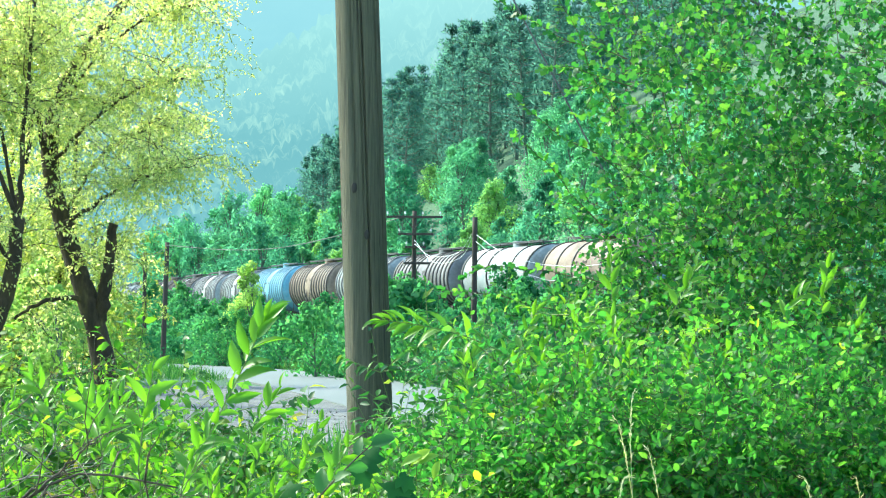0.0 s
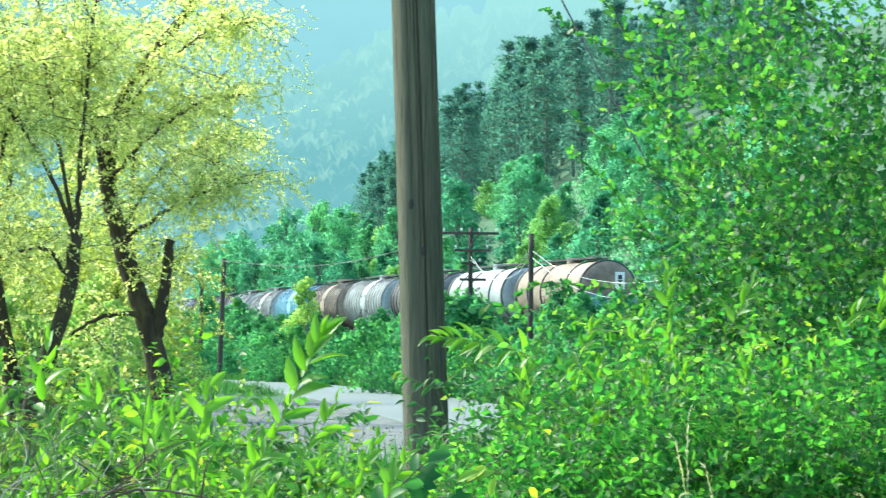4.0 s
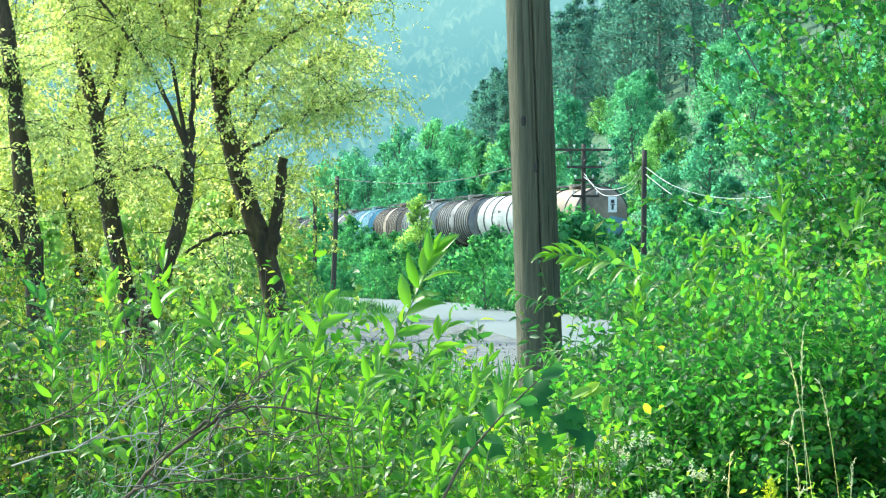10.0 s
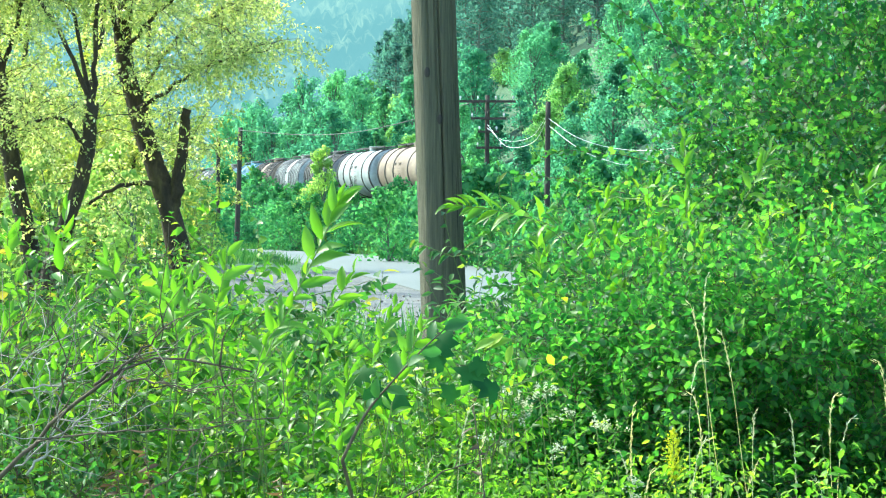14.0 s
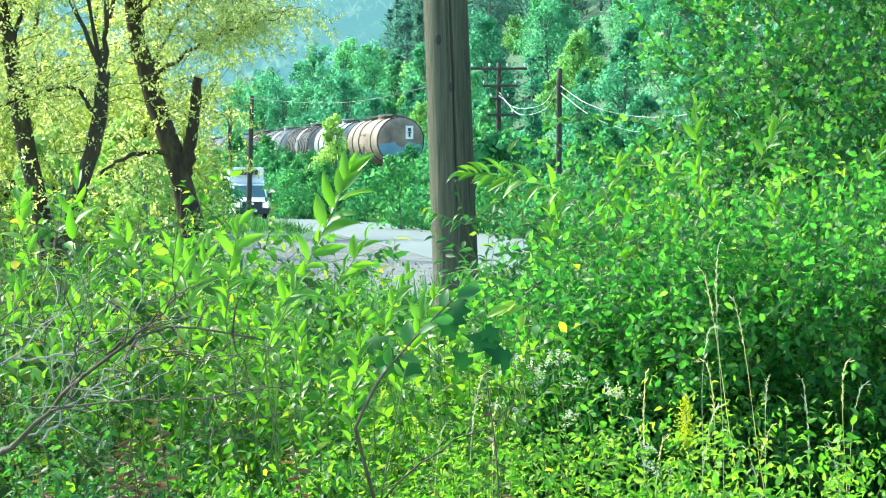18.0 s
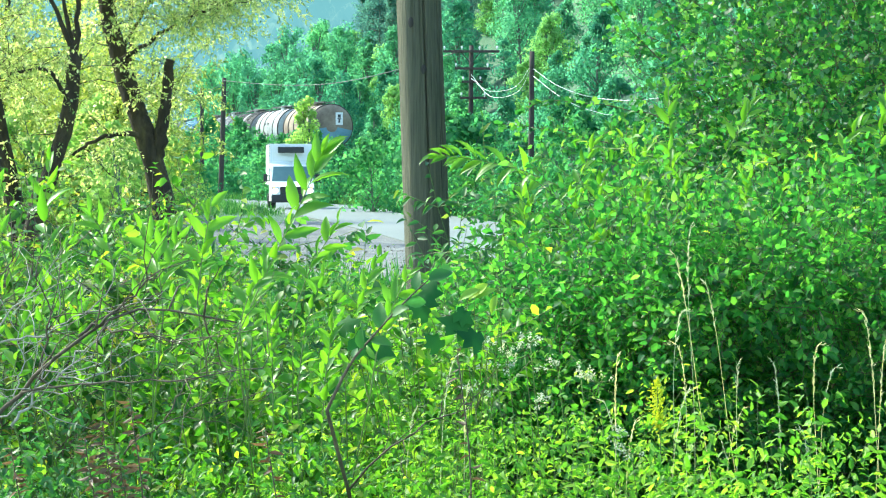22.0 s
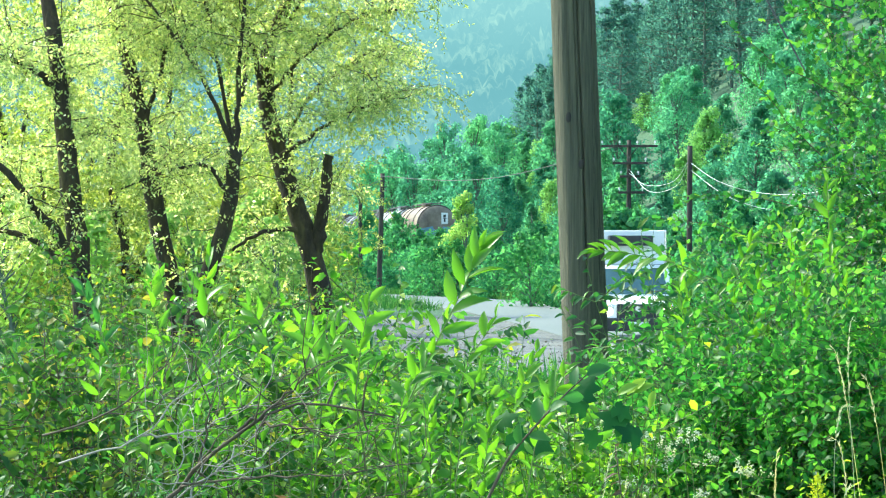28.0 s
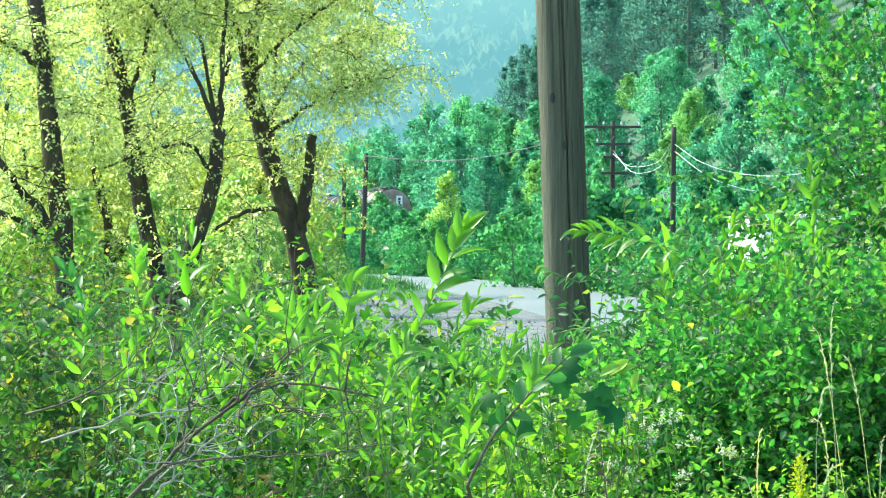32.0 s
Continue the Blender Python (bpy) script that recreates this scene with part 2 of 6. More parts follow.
def part(name, data, material, parent, label=""):
    """Links a bmesh, a Bag or a mesh as one object under a thing or a part."""
    if isinstance(data, bmesh.types.BMesh):
        me = bpy.data.meshes.new(name)
        data.to_mesh(me)
        data.free()
        me.materials.append(material)
    elif isinstance(data, Bag):
        me = data.mesh(name, material)
    else:
        me = data
    ob = new(name, me)
    ob.parent = parent
    return tagged(ob, label)


def unit(v):
    v = np.asarray(v, float)
    return v / np.maximum(np.linalg.norm(v, axis=-1, keepdims=True), 1e-9)


def tube(bag, pts, radii, k=6, cap=True):
    """A tapered tube along a line of points."""
    pts = np.asarray(pts, float)
    radii = np.broadcast_to(np.asarray(radii, float), (len(pts),))
    tan = unit(np.gradient(pts, axis=0))
    ref = np.where(np.abs(tan[:, 2:3]) < 0.9, [[0.0, 0.0, 1.0]], [[1.0, 0.0, 0.0]])
    if np.abs(tan[:, 2]).max() >= 0.9:
        ref = np.array([[1.0, 0.05, 0.0]]) if np.abs(tan[:, 0]).max() < 0.95 else np.array([[0.0, 1.0, 0.1]])
    a = unit(np.cross(tan, ref))
    b = np.cross(tan, a)
    w = np.arange(k) * 2 * math.pi / k
    ring = pts[:, None] + radii[:, None, None] * (np.cos(w)[None, :, None] * a[:, None] + np.sin(w)[None, :, None] * b[:, None])
    i = np.arange(len(pts) - 1)[:, None] * k
    j, j2 = np.arange(k)[None], (np.arange(k)[None] + 1) % k
    quads = np.stack([i + j, i + j2, i + k + j2, i + k + j], -1).reshape(-1, 4)
    faces = [quads]
    if cap:
        faces += [np.arange(k)[::-1][None], (len(pts) - 1) * k + np.arange(k)[None]]
    bag.add(ring.reshape(-1, 3), faces)


def smooth_line(pts, n):
    """n points on a Catmull-Rom curve through pts."""
    p = np.asarray(pts, float)
    p = np.concatenate([2 * p[:1] - p[1:2], p, 2 * p[-1:] - p[-2:-1]])
    u = np.linspace(0, len(p) - 3 - 1e-6, n)
    i = u.astype(int)
    t = (u - i)[:, None]
    a, b, c, d = p[i], p[i + 1], p[i + 2], p[i + 3]
    return 0.5 * (2 * b + (c - a) * t + (2 * a - 5 * b + 4 * c - d) * t ** 2 + (3 * b - a - 3 * c + d) * t ** 3)


def wander(rng, start, way, length, n, wobble=0.15, lift=0.0):
    """A twig's line: it starts along way, wavers and bends up or down."""
    way = unit(way)
    pts = [np.asarray(start, float)]
    for _ in range(n):
        way = unit(way + rng.normal(0, wobble, 3) + np.array([0, 0, lift]))
        pts.append(pts[-1] + way * length / n)
    return np.array(pts)


# leaf outlines: rows of (along, across, drop) and the faces
OVAL = (np.array([(0, 0, 0), (0.33, 0, -0.03), (0.68, 0, 0.0), (1, 0, 0.1), (0.3, 0.5, -0.12), (0.7, 0.36, -0.06), (0.3, -0.5, -0.12), (0.7, -0.36, -0.06)]),
        [np.array([(0, 4, 1), (2, 5, 3), (0, 1, 6), (2, 3, 7)]), np.array([(1, 4, 5, 2), (1, 2, 7, 6)])])
DIAMOND = (np.array([(0, 0, 0), (0.45, 0.5, -0.1), (1, 0, 0.0), (0.45, -0.5, -0.1)]), [np.array([(0, 3, 2, 1)])])
LOBED = (np.array([(0, 0, 0), (0.22, 0.48, 0.1), (0.42, 0.2, 0.0), (0.72, 0.38, 0.08), (1, 0, 0.1), (0.72, -0.38, 0.08), (0.42, -0.2, 0.0), (0.22, -0.48, 0.1)]),
         [np.array([(0, 1, 2), (0, 6, 7)]), np.array([(2, 3, 4, 0), (0, 4, 5, 6)])])



def leaves(bag, outline, at, along, normal, length, width):
    """Sets one leaf at each row of at, pointing along, facing normal."""
    shape, faces = outline
    at, along, normal = np.asarray(at, float), unit(along), np.asarray(normal, float)
    side = unit(np.cross(normal, along))
    up = np.cross(along, side)
    length, width = np.broadcast_to(length, (len(at),)), np.broadcast_to(width, (len(at),))
    v = (at[:, None] + along[:, None] * (shape[None, :, 0:1] * length[:, None, None])
         + side[:, None] * (shape[None, :, 1:2] * width[:, None, None]) - up[:, None] * (shape[None, :, 2:3] * length[:, None, None]))
    k = len(shape)
    off = (np.arange(len(at)) * k)[:, None, None]
    bag.add(v.reshape(-1, 3), [(f[None] + off).reshape(-1, f.shape[1]) for f in faces])


def along_line(pts, n, start=0.15):
    u = np.linspace(start, 0.999, n) * (len(pts) - 1)
    i = np.minimum(u.astype(int), len(pts) - 2)
    t = (u - i)[:, None]
    return pts[i] * (1 - t) + pts[i + 1] * t, unit(pts[i + 1] - pts[i])


def leafy(rng, bag, pts, n, length, ratio, outline, start=0.15, droop=0.0, facing=0.6):
    """Leaves that stand off a shoot on all sides."""
    at, tan = along_line(pts, n, start)
    out = unit(np.cross(tan, rng.normal(0, 1, (n, 3))))
    way = unit(tan * rng.uniform(0.3, 0.9, (n, 1)) + out * rng.uniform(0.6, 1.1, (n, 1)) + np.array([0, 0, -droop]))
    normal = unit(rng.normal(0, 1, (n, 3)) * (1 - facing) + np.array([0, 0, facing]) + 0.35 * out + 0.2 * tan)
    size = length * rng.uniform(0.6, 1.15, n)
    leaves(bag, outline, at, way, normal, size, size * ratio)


def spot(a, e, d):
    """The point d metres out, a thousandths to the right and e thousandths above eye level."""
    return (a * d / 1000, d, EYE + e * d / 1000)


def box(size, at=(0, 0, 0), bevel=0.0, bm=None):
    own = bmesh.new()
    bmesh.ops.create_cube(own, size=1, matrix=Matrix.Translation(at) @ Matrix.Diagonal((*size, 1)))
    if bevel:
        bmesh.ops.bevel(own, geom=own.edges[:], offset=bevel, segments=2, affect="EDGES", profile=0.7)
    return own


def rod(r, a, b, k=16, r2=None):
    """A closed cylinder from a to b."""
    bm = bmesh.new()
    a, b = Vector(a), Vector(b)
    m = Matrix.Translation((a + b) / 2) @ (b - a).to_track_quat("Z", "Y").to_matrix().to_4x4()
    bmesh.ops.create_cone(bm, cap_ends=True, segments=k, radius1=r, radius2=r if r2 is None else r2, depth=(b - a).length, matrix=m)
    return bm


def joined(*bms):
    """One bmesh of several."""
    out = bmesh.new()
    for b in bms:
        me = bpy.data.meshes.new("piece")
        b.to_mesh(me)
        b.free()
        out.from_mesh(me)
        bpy.data.meshes.remove(me)
    return out


# ---- the lie of the land ----
ROAD_LINE = smooth_line([(-150, 300, 0), (-80, 262, 0), (-45, 232, 0), (-31, 205, 0), (-19.5, 186, 0), (-12.6, 170, 0), (-8.0, 151, 0), (-4.0, 123.5, 0), (-0.6, 99.7, 0), (2.2, 80.8, 0),
                         (4.2, 66.5, 0), (6.3, 49.4, 0), (10.5, 32, 0), (19, 16, 0), (34, 2, 0), (60, -14, 0)], 170)
TRACK_LINE = smooth_line([(72, -40, 0), (48, 20, 0), (31, 72, 0), (21, 101, 0), (12.3, 127, 0), (4.1, 153, 0), (-1.3, 171, 0), (-6.6, 191, 0), (-15.4, 228, 0),
                          (-25, 273, 0), (-36, 332, 0), (-48, 409, 0), (-60, 535, 0), (-66, 700, 0)], 240)
RAIL_Z = 1.82


def road_z(y):
    return np.interp(y, [20, 38, 50, 66.5, 92, 100, 109, 400], [-1.0, -0.9, -0.72, -0.45, -0.1, -0.04, 0.02, 0.0])


def track_x(y):
    return np.interp(y, TRACK_LINE[:, 1], TRACK_LINE[:, 0])


def land(x, y):
    """Height of the ground."""
    x, y = np.asarray(x, float), np.asarray(y, float)
    valley = road_z(y) - 0.06
    s = np.clip((y - 24) / 30, 0, 1)
    near = 0.42 + 0.04 * np.sin(x * 1.7) * np.cos(y * 1.3)
    z = near + (valley - near) * s * s * (3 - 2 * s)
    gap = np.min(np.abs(np.hypot(x[..., None] - ROAD_LINE[:, 0], y[..., None] - ROAD_LINE[:, 1])), axis=-1) if x.ndim else np.hypot(x - ROAD_LINE[:, 0], y - ROAD_LINE[:, 1]).min()
    z = np.where(gap < 9, np.minimum(z, valley + np.clip(gap - 4.5, 0, 5) * 0.25), z)
    u = (x - track_x(y)) * 0.955
    bank = np.clip((5.0 - np.abs(u)) / 2.8, 0, 1)
    z = np.maximum(z, valley + bank * (RAIL_Z - 0.38 - valley))
    hill = np.clip(u - 6, 0, None)
    z = z + np.where(hill > 0, 0.62 * hill - 0.0012 * np.minimum(hill, 180) ** 2 + 0.6 * np.sin(x * 0.21 + y * 0.13) * np.minimum(hill / 10, 1), 0)
    left = np.clip(-60 - x, 0, 300)
    return z + left * 0.12


xs = np.unique(np.concatenate([np.linspace(-14, 30, 89), np.linspace(-90, 110, 101), np.linspace(-900, 900, 61)]))
ys = np.unique(np.concatenate([np.linspace(-30, 75, 85), np.linspace(75, 330, 103), np.linspace(330, 1600, 40)]))
gx, gy = np.meshgrid(xs, ys)
gz = np.concatenate([land(gx[i:i + 20], gy[i:i + 20]) for i in range(0, len(ys), 20)])
idx = np.arange(gx.size).reshape(gx.shape)
quads = np.stack([idx[:-1, :-1], idx[:-1, 1:], idx[1:, 1:], idx[1:, :-1]], -1).reshape(-1, 4)
ground = new("ground", data_from("ground", np.stack([gx, gy, gz], -1).reshape(-1, 3), [quads], GROUND, True))
tagged(ground, "grassy valley floor rising into a steep wooded hillside", "ground", kind="structure")


def strip(line, left, right, lift, zfun, name, mat, crown=0.0, rows=8):
    """A band along a line, from left to right metres off it."""
    tan = unit(np.gradient(line, axis=0))
    nor = np.stack([tan[:, 1], -tan[:, 0], 0 * tan[:, 0]], 1)
    w = np.linspace(left, right, rows + 1)
    p = line[:, None] + nor[:, None] * w[None, :, None]
    p[..., 2] = zfun(p[..., 1]) + lift + crown * (1 - ((w - (left + right) / 2) / ((right - left) / 2)) ** 2)[None]
    q = np.arange(p.shape[0] * p.shape[1]).reshape(p.shape[:2])
    f = np.stack([q[:-1, :-1], q[1:, :-1], q[1:, 1:], q[:-1, 1:]], -1).reshape(-1, 4)
    edge = np.concatenate([p[:, :1], p[:, -1:]], 1)
    b = Bag()
    b.add(p, [f])
    for side in (0, 1):
        e = edge[:, side]
        low = e - np.array([0, 0, 0.12])
        m = np.arange(len(e) - 1)
        b.add(np.concatenate([e, low]), [np.stack([m, m + 1, m + 1 + len(e), m + len(e)], 1)])
    return b.mesh(name, mat)


road = new("road", strip(ROAD_LINE, -2.95, 2.95, 0.0, road_z, "road", ASPHALT, 0.05))
tagged(road, "pale worn asphalt road bending through the valley", "road", kind="structure")
shoulder = new("gravel_shoulder", strip(ROAD_LINE[88:140], 2.85, 8.4, -0.035, road_z, "gravel_shoulder", GRAVEL))
tagged(shoulder, "grey gravel shoulder beside the road", "gravel", kind="structure")
pebbles, prng = Bag(), np.random.default_rng(3)
for _ in range(420):
    i = prng.integers(104, 132)
    p = ROAD_LINE[i] * (1 - (f := prng.uniform())) + ROAD_LINE[i + 1] * f
    x, y = p[0] - prng.uniform(3.0, 8.2), p[1]
    r = prng.uniform(0.015, 0.045)
    c = np.array([x, y, float(road_z(y)) + r * 0.2])
    v = np.array([(1, 0, 0), (0, 1, 0), (-1, 0, 0), (0, -1, 0), (0.1, 0, 0.7), (0, 0, -0.7)]) * r * prng.uniform(0.7, 1.3, (6, 3))
    pebbles.add(c + v, [np.array([(0, 1, 4), (1, 2, 4), (2, 3, 4), (3, 0, 4), (1, 0, 5), (2, 1, 5), (3, 2, 5), (0, 3, 5)])])
tagged(new("loose_stones", pebbles.mesh("loose_stones", BALLAST)), "loose grey stones on the gravel shoulder", "stones", kind="stuff")

# ---- the railway ----
TRACK_STEP = np.concatenate([[0], np.cumsum(np.linalg.norm(np.diff(TRACK_LINE, axis=0), axis=1))])



def on_track(s):
    return np.array([np.interp(s, TRACK_STEP, TRACK_LINE[:, 0]), np.interp(s, TRACK_STEP, TRACK_LINE[:, 1])])


bed = new("track_bed", strip(TRACK_LINE[40:], -1.9, 1.9, RAIL_Z - 0.24, lambda y: 0 * y, "track_bed", BALLAST, 0.03, 4))
tagged(bed, "stone ballast bed of the railway line", "ballast", kind="structure")
rail_track = thing("railway_track", "rusty steel rails on wooden sleepers along the embankment", "railway track", kind="structure")
for off in (-0.75, 0.75):
    part("rail", strip(TRACK_LINE[40:], off - 0.035, off + 0.035, RAIL_Z, lambda y: 0 * y, "rail", RUST, 0.004, 2), RUST, rail_track)
sleepers = Bag()
for s in np.arange(TRACK_STEP[60], TRACK_STEP[-30], 0.65):
    p, q = on_track(s), on_track(s + 0.3)
    t = unit(q - p)
    n = np.array([t[1], -t[0]])
    c = [p + n * a * 1.25 + t * b * 0.12 for a, b in ((-1, -1), (1, -1), (1, 1), (-1, 1))]
    v = [(*k, z) for z in (RAIL_Z - 0.21, RAIL_Z - 0.09) for k in c]
    sleepers.add(v, [np.array([(0, 1, 2, 3), (4, 5, 6, 7), (0, 1, 5, 4), (1, 2, 6, 5), (2, 3, 7, 6), (3, 0, 4, 7)])])
tagged(part("sleepers", sleepers, DARK_WOOD, rail_track), kind="stuff")

TANK_WHITE = surface("grimy white tank paint", [(0.3, (0.17, 0.185, 0.18)), (0.5, (0.28, 0.315, 0.31)), (0.7, (0.4, 0.44, 0.43))], 0.8, (1, 0.5, 1), 0.65, fine=12, spread=0.3)
TANK_BROWN = surface("rusty beige tank paint", [(0.3, (0.12, 0.085, 0.06)), (0.5, (0.23, 0.175, 0.125)), (0.7, (0.33, 0.27, 0.2))], 0.8, (1, 0.5, 1), 0.7, fine=12, spread=0.4)
TANK_BLUE = surface("blue tank paint", [(0.3, (0.08, 0.25, 0.36)), (0.5, (0.13, 0.37, 0.48)), (0.7, (0.3, 0.5, 0.57))], 0.8, (1, 0.5, 1), 0.55, fine=12, spread=0.3)
TANK_GREY = surface("dark grey tank paint", [(0.3, (0.08, 0.08, 0.08)), (0.5, (0.15, 0.15, 0.15)), (0.7, (0.27, 0.275, 0.27))], 0.8, (1, 0.5, 1), 0.55, fine=12, spread=0.3)
BLUE_PAINT = surface("faded blue paint", [(0.3, (0.1, 0.21, 0.28)), (0.7, (0.17, 0.31, 0.37))], 1.5, (1, 1, 1), 0.65, fine=20, spread=0.3)
PLATE = surface("white enamel plate", [(0.3, (0.7, 0.7, 0.68)), (0.7, (0.8, 0.8, 0.78))], 3, (1, 1, 1), 0.4, fine=40, spread=0.1)
INK = surface("dark lettering paint", [(0.3, (0.03, 0.03, 0.03)), (0.7, (0.05, 0.05, 0.05))], 3, (1, 1, 1), 0.6, fine=40, spread=0.2)


def tank_body(r, half):
    """A barrel along y with dished ends."""
    bm = bmesh.new()
    prof = [(half - 0.02 + 0.34 * math.sin(a), r * math.cos(a) ** 0.5) for a in np.linspace(0.0, 1.5, 8)]
    prof = [(-y, q) for y, q in prof[::-1]] + [(-half * 0.5, r), (0, r), (half * 0.5, r)] + prof
    rings = []
    for y, q in prof:
        rings.append([bm.verts.new((q * math.sin(a), y, q * math.cos(a))) for a in np.linspace(0, 2 * math.pi, 33)[:-1]])
    for a, b in zip(rings, rings[1:]):
        for i in range(32):
            bm.faces.new((a[i], a[(i + 1) % 32], b[(i + 1) % 32], b[i]))
    bm.faces.new(rings[0][::-1])
    bm.faces.new(rings[-1])
    bmesh.ops.recalc_face_normals(bm, faces=bm.faces[:])
    for f in bm.faces:
        f.smooth = True
    return bm


def hoop(r, y, w, thick=0.035, k=32):
    bag = Bag()
    a = np.linspace(0, 2 * math.pi, k + 1)[:-1]
    ring = lambda q, yy: np.stack([q * np.sin(a), np.full(k, yy), q * np.cos(a)], 1)
    v = np.concatenate([ring(r + thick, y - w / 2), ring(r + thick, y + w / 2), ring(r - 0.01, y + w / 2), ring(r - 0.01, y - w / 2)])
    j, j2 = np.arange(k), (np.arange(k) + 1) % k
    bag.add(v, [np.concatenate([np.stack([j + s * k, j2 + s * k, j2 + ((s + 1) % 4) * k, j + ((s + 1) % 4) * k], 1) for s in range(4)])])
    return bag


def wheelset(name, parent, at, r):
    axle = part(name, rod(0.08, (-0.85, 0, 0), (0.85, 0, 0), 10), RUST, parent)
    axle.location = at
    for x in (-0.75, 0.75):
        part("wheel", joined(rod(r, (x - 0.06, 0, 0), (x + 0.06, 0, 0), 24), rod(r * 0.35, (x - 0.1, 0, 0), (x + 0.1, 0, 0), 12)), RUST, axle)
    return axle


def tank_wagon(label, paint, strap_paint, straps, wide):
    """A four-axle tank wagon along y; its origin is on the rail, below its middle."""
    w = thing("tank_wagon", label, "tank wagon", "train of tank wagons")
    r, half, cz = 1.5, 4.75, 3.08
    body = part("tank", tank_body(r, half), paint, w)
    body.location = (0, 0, cz)
    for y in straps:
        s = part("strap", hoop(r, y, 0.2 if abs(y) > 4.5 else wide, 0.05), strap_paint, w)
        s.location = (0, 0, cz)
    part("walkway", box((0.7, 8.0, 0.04), (0, 0, cz + r + 0.16)), TANK_GREY, w)
    for x in (-0.36, 0.36):
        part("walkway_rail", joined(*[rod(0.02, (x, y, cz + r - 0.02), (x, y, cz + r + 0.2), 6) for y in (-4.2, -2, 0, 2, 4.2)], rod(0.022, (x, -4.3, cz + r + 0.2), (x, 4.3, cz + r + 0.2), 6)), STEEL, w)
    part("dome", rod(0.38, (0, 0, cz + r - 0.1), (0, 0, cz + r + 0.28), 20), paint, w)
    for y in (-0.6, 0.6):
        part("ladder", joined(*[rod(0.022, (-1.5, y + d, 1.0), (-1.45, y + d, cz + 0.5), 6) for d in (-0.2, 0.2)],
                              *[rod(0.018, (-1.48, y - 0.2, z), (-1.48, y + 0.2, z), 6) for z in np.arange(1.1, cz + 0.5, 0.3)]), STEEL, w)
    part("underframe", joined(box((0.22, 10.6, 0.3), (-0.5, 0, 1.1)), box((0.22, 10.6, 0.3), (0.5, 0, 1.1)), box((2.6, 0.2, 0.36), (0, -5.35, 1.1)), box((2.6, 0.2, 0.36), (0, 5.35, 1.1)),
                              *[box((2.0, 0.35, 0.55), (0, y, 1.4)) for y in (-4, 4)]), STEEL, w)
    for y in (-5.45, 5.45):
        for x in (-0.87, 0.87):
            g = math.copysign(1, y)
            part("buffer", joined(rod(0.09, (x, y, 1.06), (x, y + g * 0.4, 1.06), 12), rod(0.24, (x, y + g * 0.4, 1.06), (x, y + g * 0.45, 1.06), 20)), STEEL, w)
    for y in (-3.5, 3.5):
        b = part("bogie", joined(box((0.14, 2.6, 0.34), (-1.0, y, 0.56), 0.03), box((0.14, 2.6, 0.34), (1.0, y, 0.56), 0.03), box((2.1, 0.4, 0.3), (0, y, 0.62), 0.03)), STEEL, w)
        for d in (-0.9, 0.9):
            wheelset("axle", b, (0, y + d, 0.46), 0.46)
    part("handrail", joined(rod(0.02, (-1.1, 5.3, 1.25), (-1.1, 5.3, 2.3), 6), rod(0.02, (1.1, 5.3, 1.25), (1.1, 5.3, 2.3), 6), rod(0.02, (-1.1, 5.3, 2.3), (1.1, 5.3, 2.3), 6)), STEEL, w)
    return w


TANK_LOOKS = [("rust-stained beige tank wagon with a blue end, last of the train", TANK_BROWN), ("grimy white tank wagon with steel straps on the rails", TANK_WHITE),
              ("rust-stained beige tank wagon with steel straps on the rails", TANK_BROWN), ("dark grey tank wagon with steel straps on the rails", TANK_GREY),
              ("faded blue tank wagon with steel straps on the rails", TANK_BLUE)]
wagons = []
first = tank_wagon(TANK_LOOKS[0][0], TANK_BROWN, STEEL, (-4.7, -2.6, 0.9, 2.9, 4.7), 0.1)
ribbed = tank_wagon(TANK_LOOKS[1][0], TANK_WHITE, TANK_GREY, (-4.7, -4.15, -3.5, -2.85, -2.2, -1.55, -0.9, 0.9, 1.55, 2.2, 2.85, 3.5, 4.15, 4.7), 0.17)
for look_of in (0, 1, 3, 1, 2, 4, 1, 1, 3, 2, 1, 3, 1, 2, 4, 3, 1, 1):
    w = first if not wagons else copy_thing(first, Matrix()) if len(wagons) == 1 else ribbed if len(wagons) == 2 else copy_thing(ribbed, Matrix())
    tagged(w, TANK_LOOKS[look_of][0])
    for o in w.children:
        if o.name.split(".")[0] in ("tank", "dome"):
            o.material_slots[0].link = "OBJECT"
            o.material_slots[0].material = TANK_LOOKS[look_of][1]
        if o.name.split(".")[0] == "strap" and len(wagons) > 1:
            o.material_slots[0].link = "OBJECT"
            o.material_slots[0].material = {1: TANK_GREY, 2: STEEL, 3: (STEEL, TANK_WHITE)[o.location.z > 0 and len(wagons) % 2], 4: BLUE_PAINT}[look_of]
    wagons.append(w)
# the last wagon's end carries a plate with a sign and a blue-painted lower half
tail_plate = part("tail_plate", box((0.5, 0.03, 0.85), (0.5, -5.12, 3.6), 0.01), PLATE, wagons[0], "white enamel plate with a dark sign")
part("sign", joined(box((0.2, 0.02, 0.22), (0.5, -5.145, 3.77)), box((0.12, 0.02, 0.3), (0.5, -5.145, 3.47)), box((0.26, 0.02, 0.05), (0.5, -5.145, 3.6))), INK, tail_plate)
blue_end = bmesh.new()
prof = [(-(4.73 + 0.34 * math.sin(a)) - 0.012, 1.5 * math.cos(a) ** 0.5 + 0.004) for a in np.linspace(0.15, 1.5, 8)]
rings = [[blue_end.verts.new((q * math.sin(a), y, q * math.cos(a))) for a in np.linspace(math.pi * 0.56, math.pi * 1.44, 15)] for y, q in prof]
for a, b in zip(rings, rings[1:]):
    for i in range(14):
        blue_end.faces.new((a[i], a[i + 1], b[i + 1], b[i]))
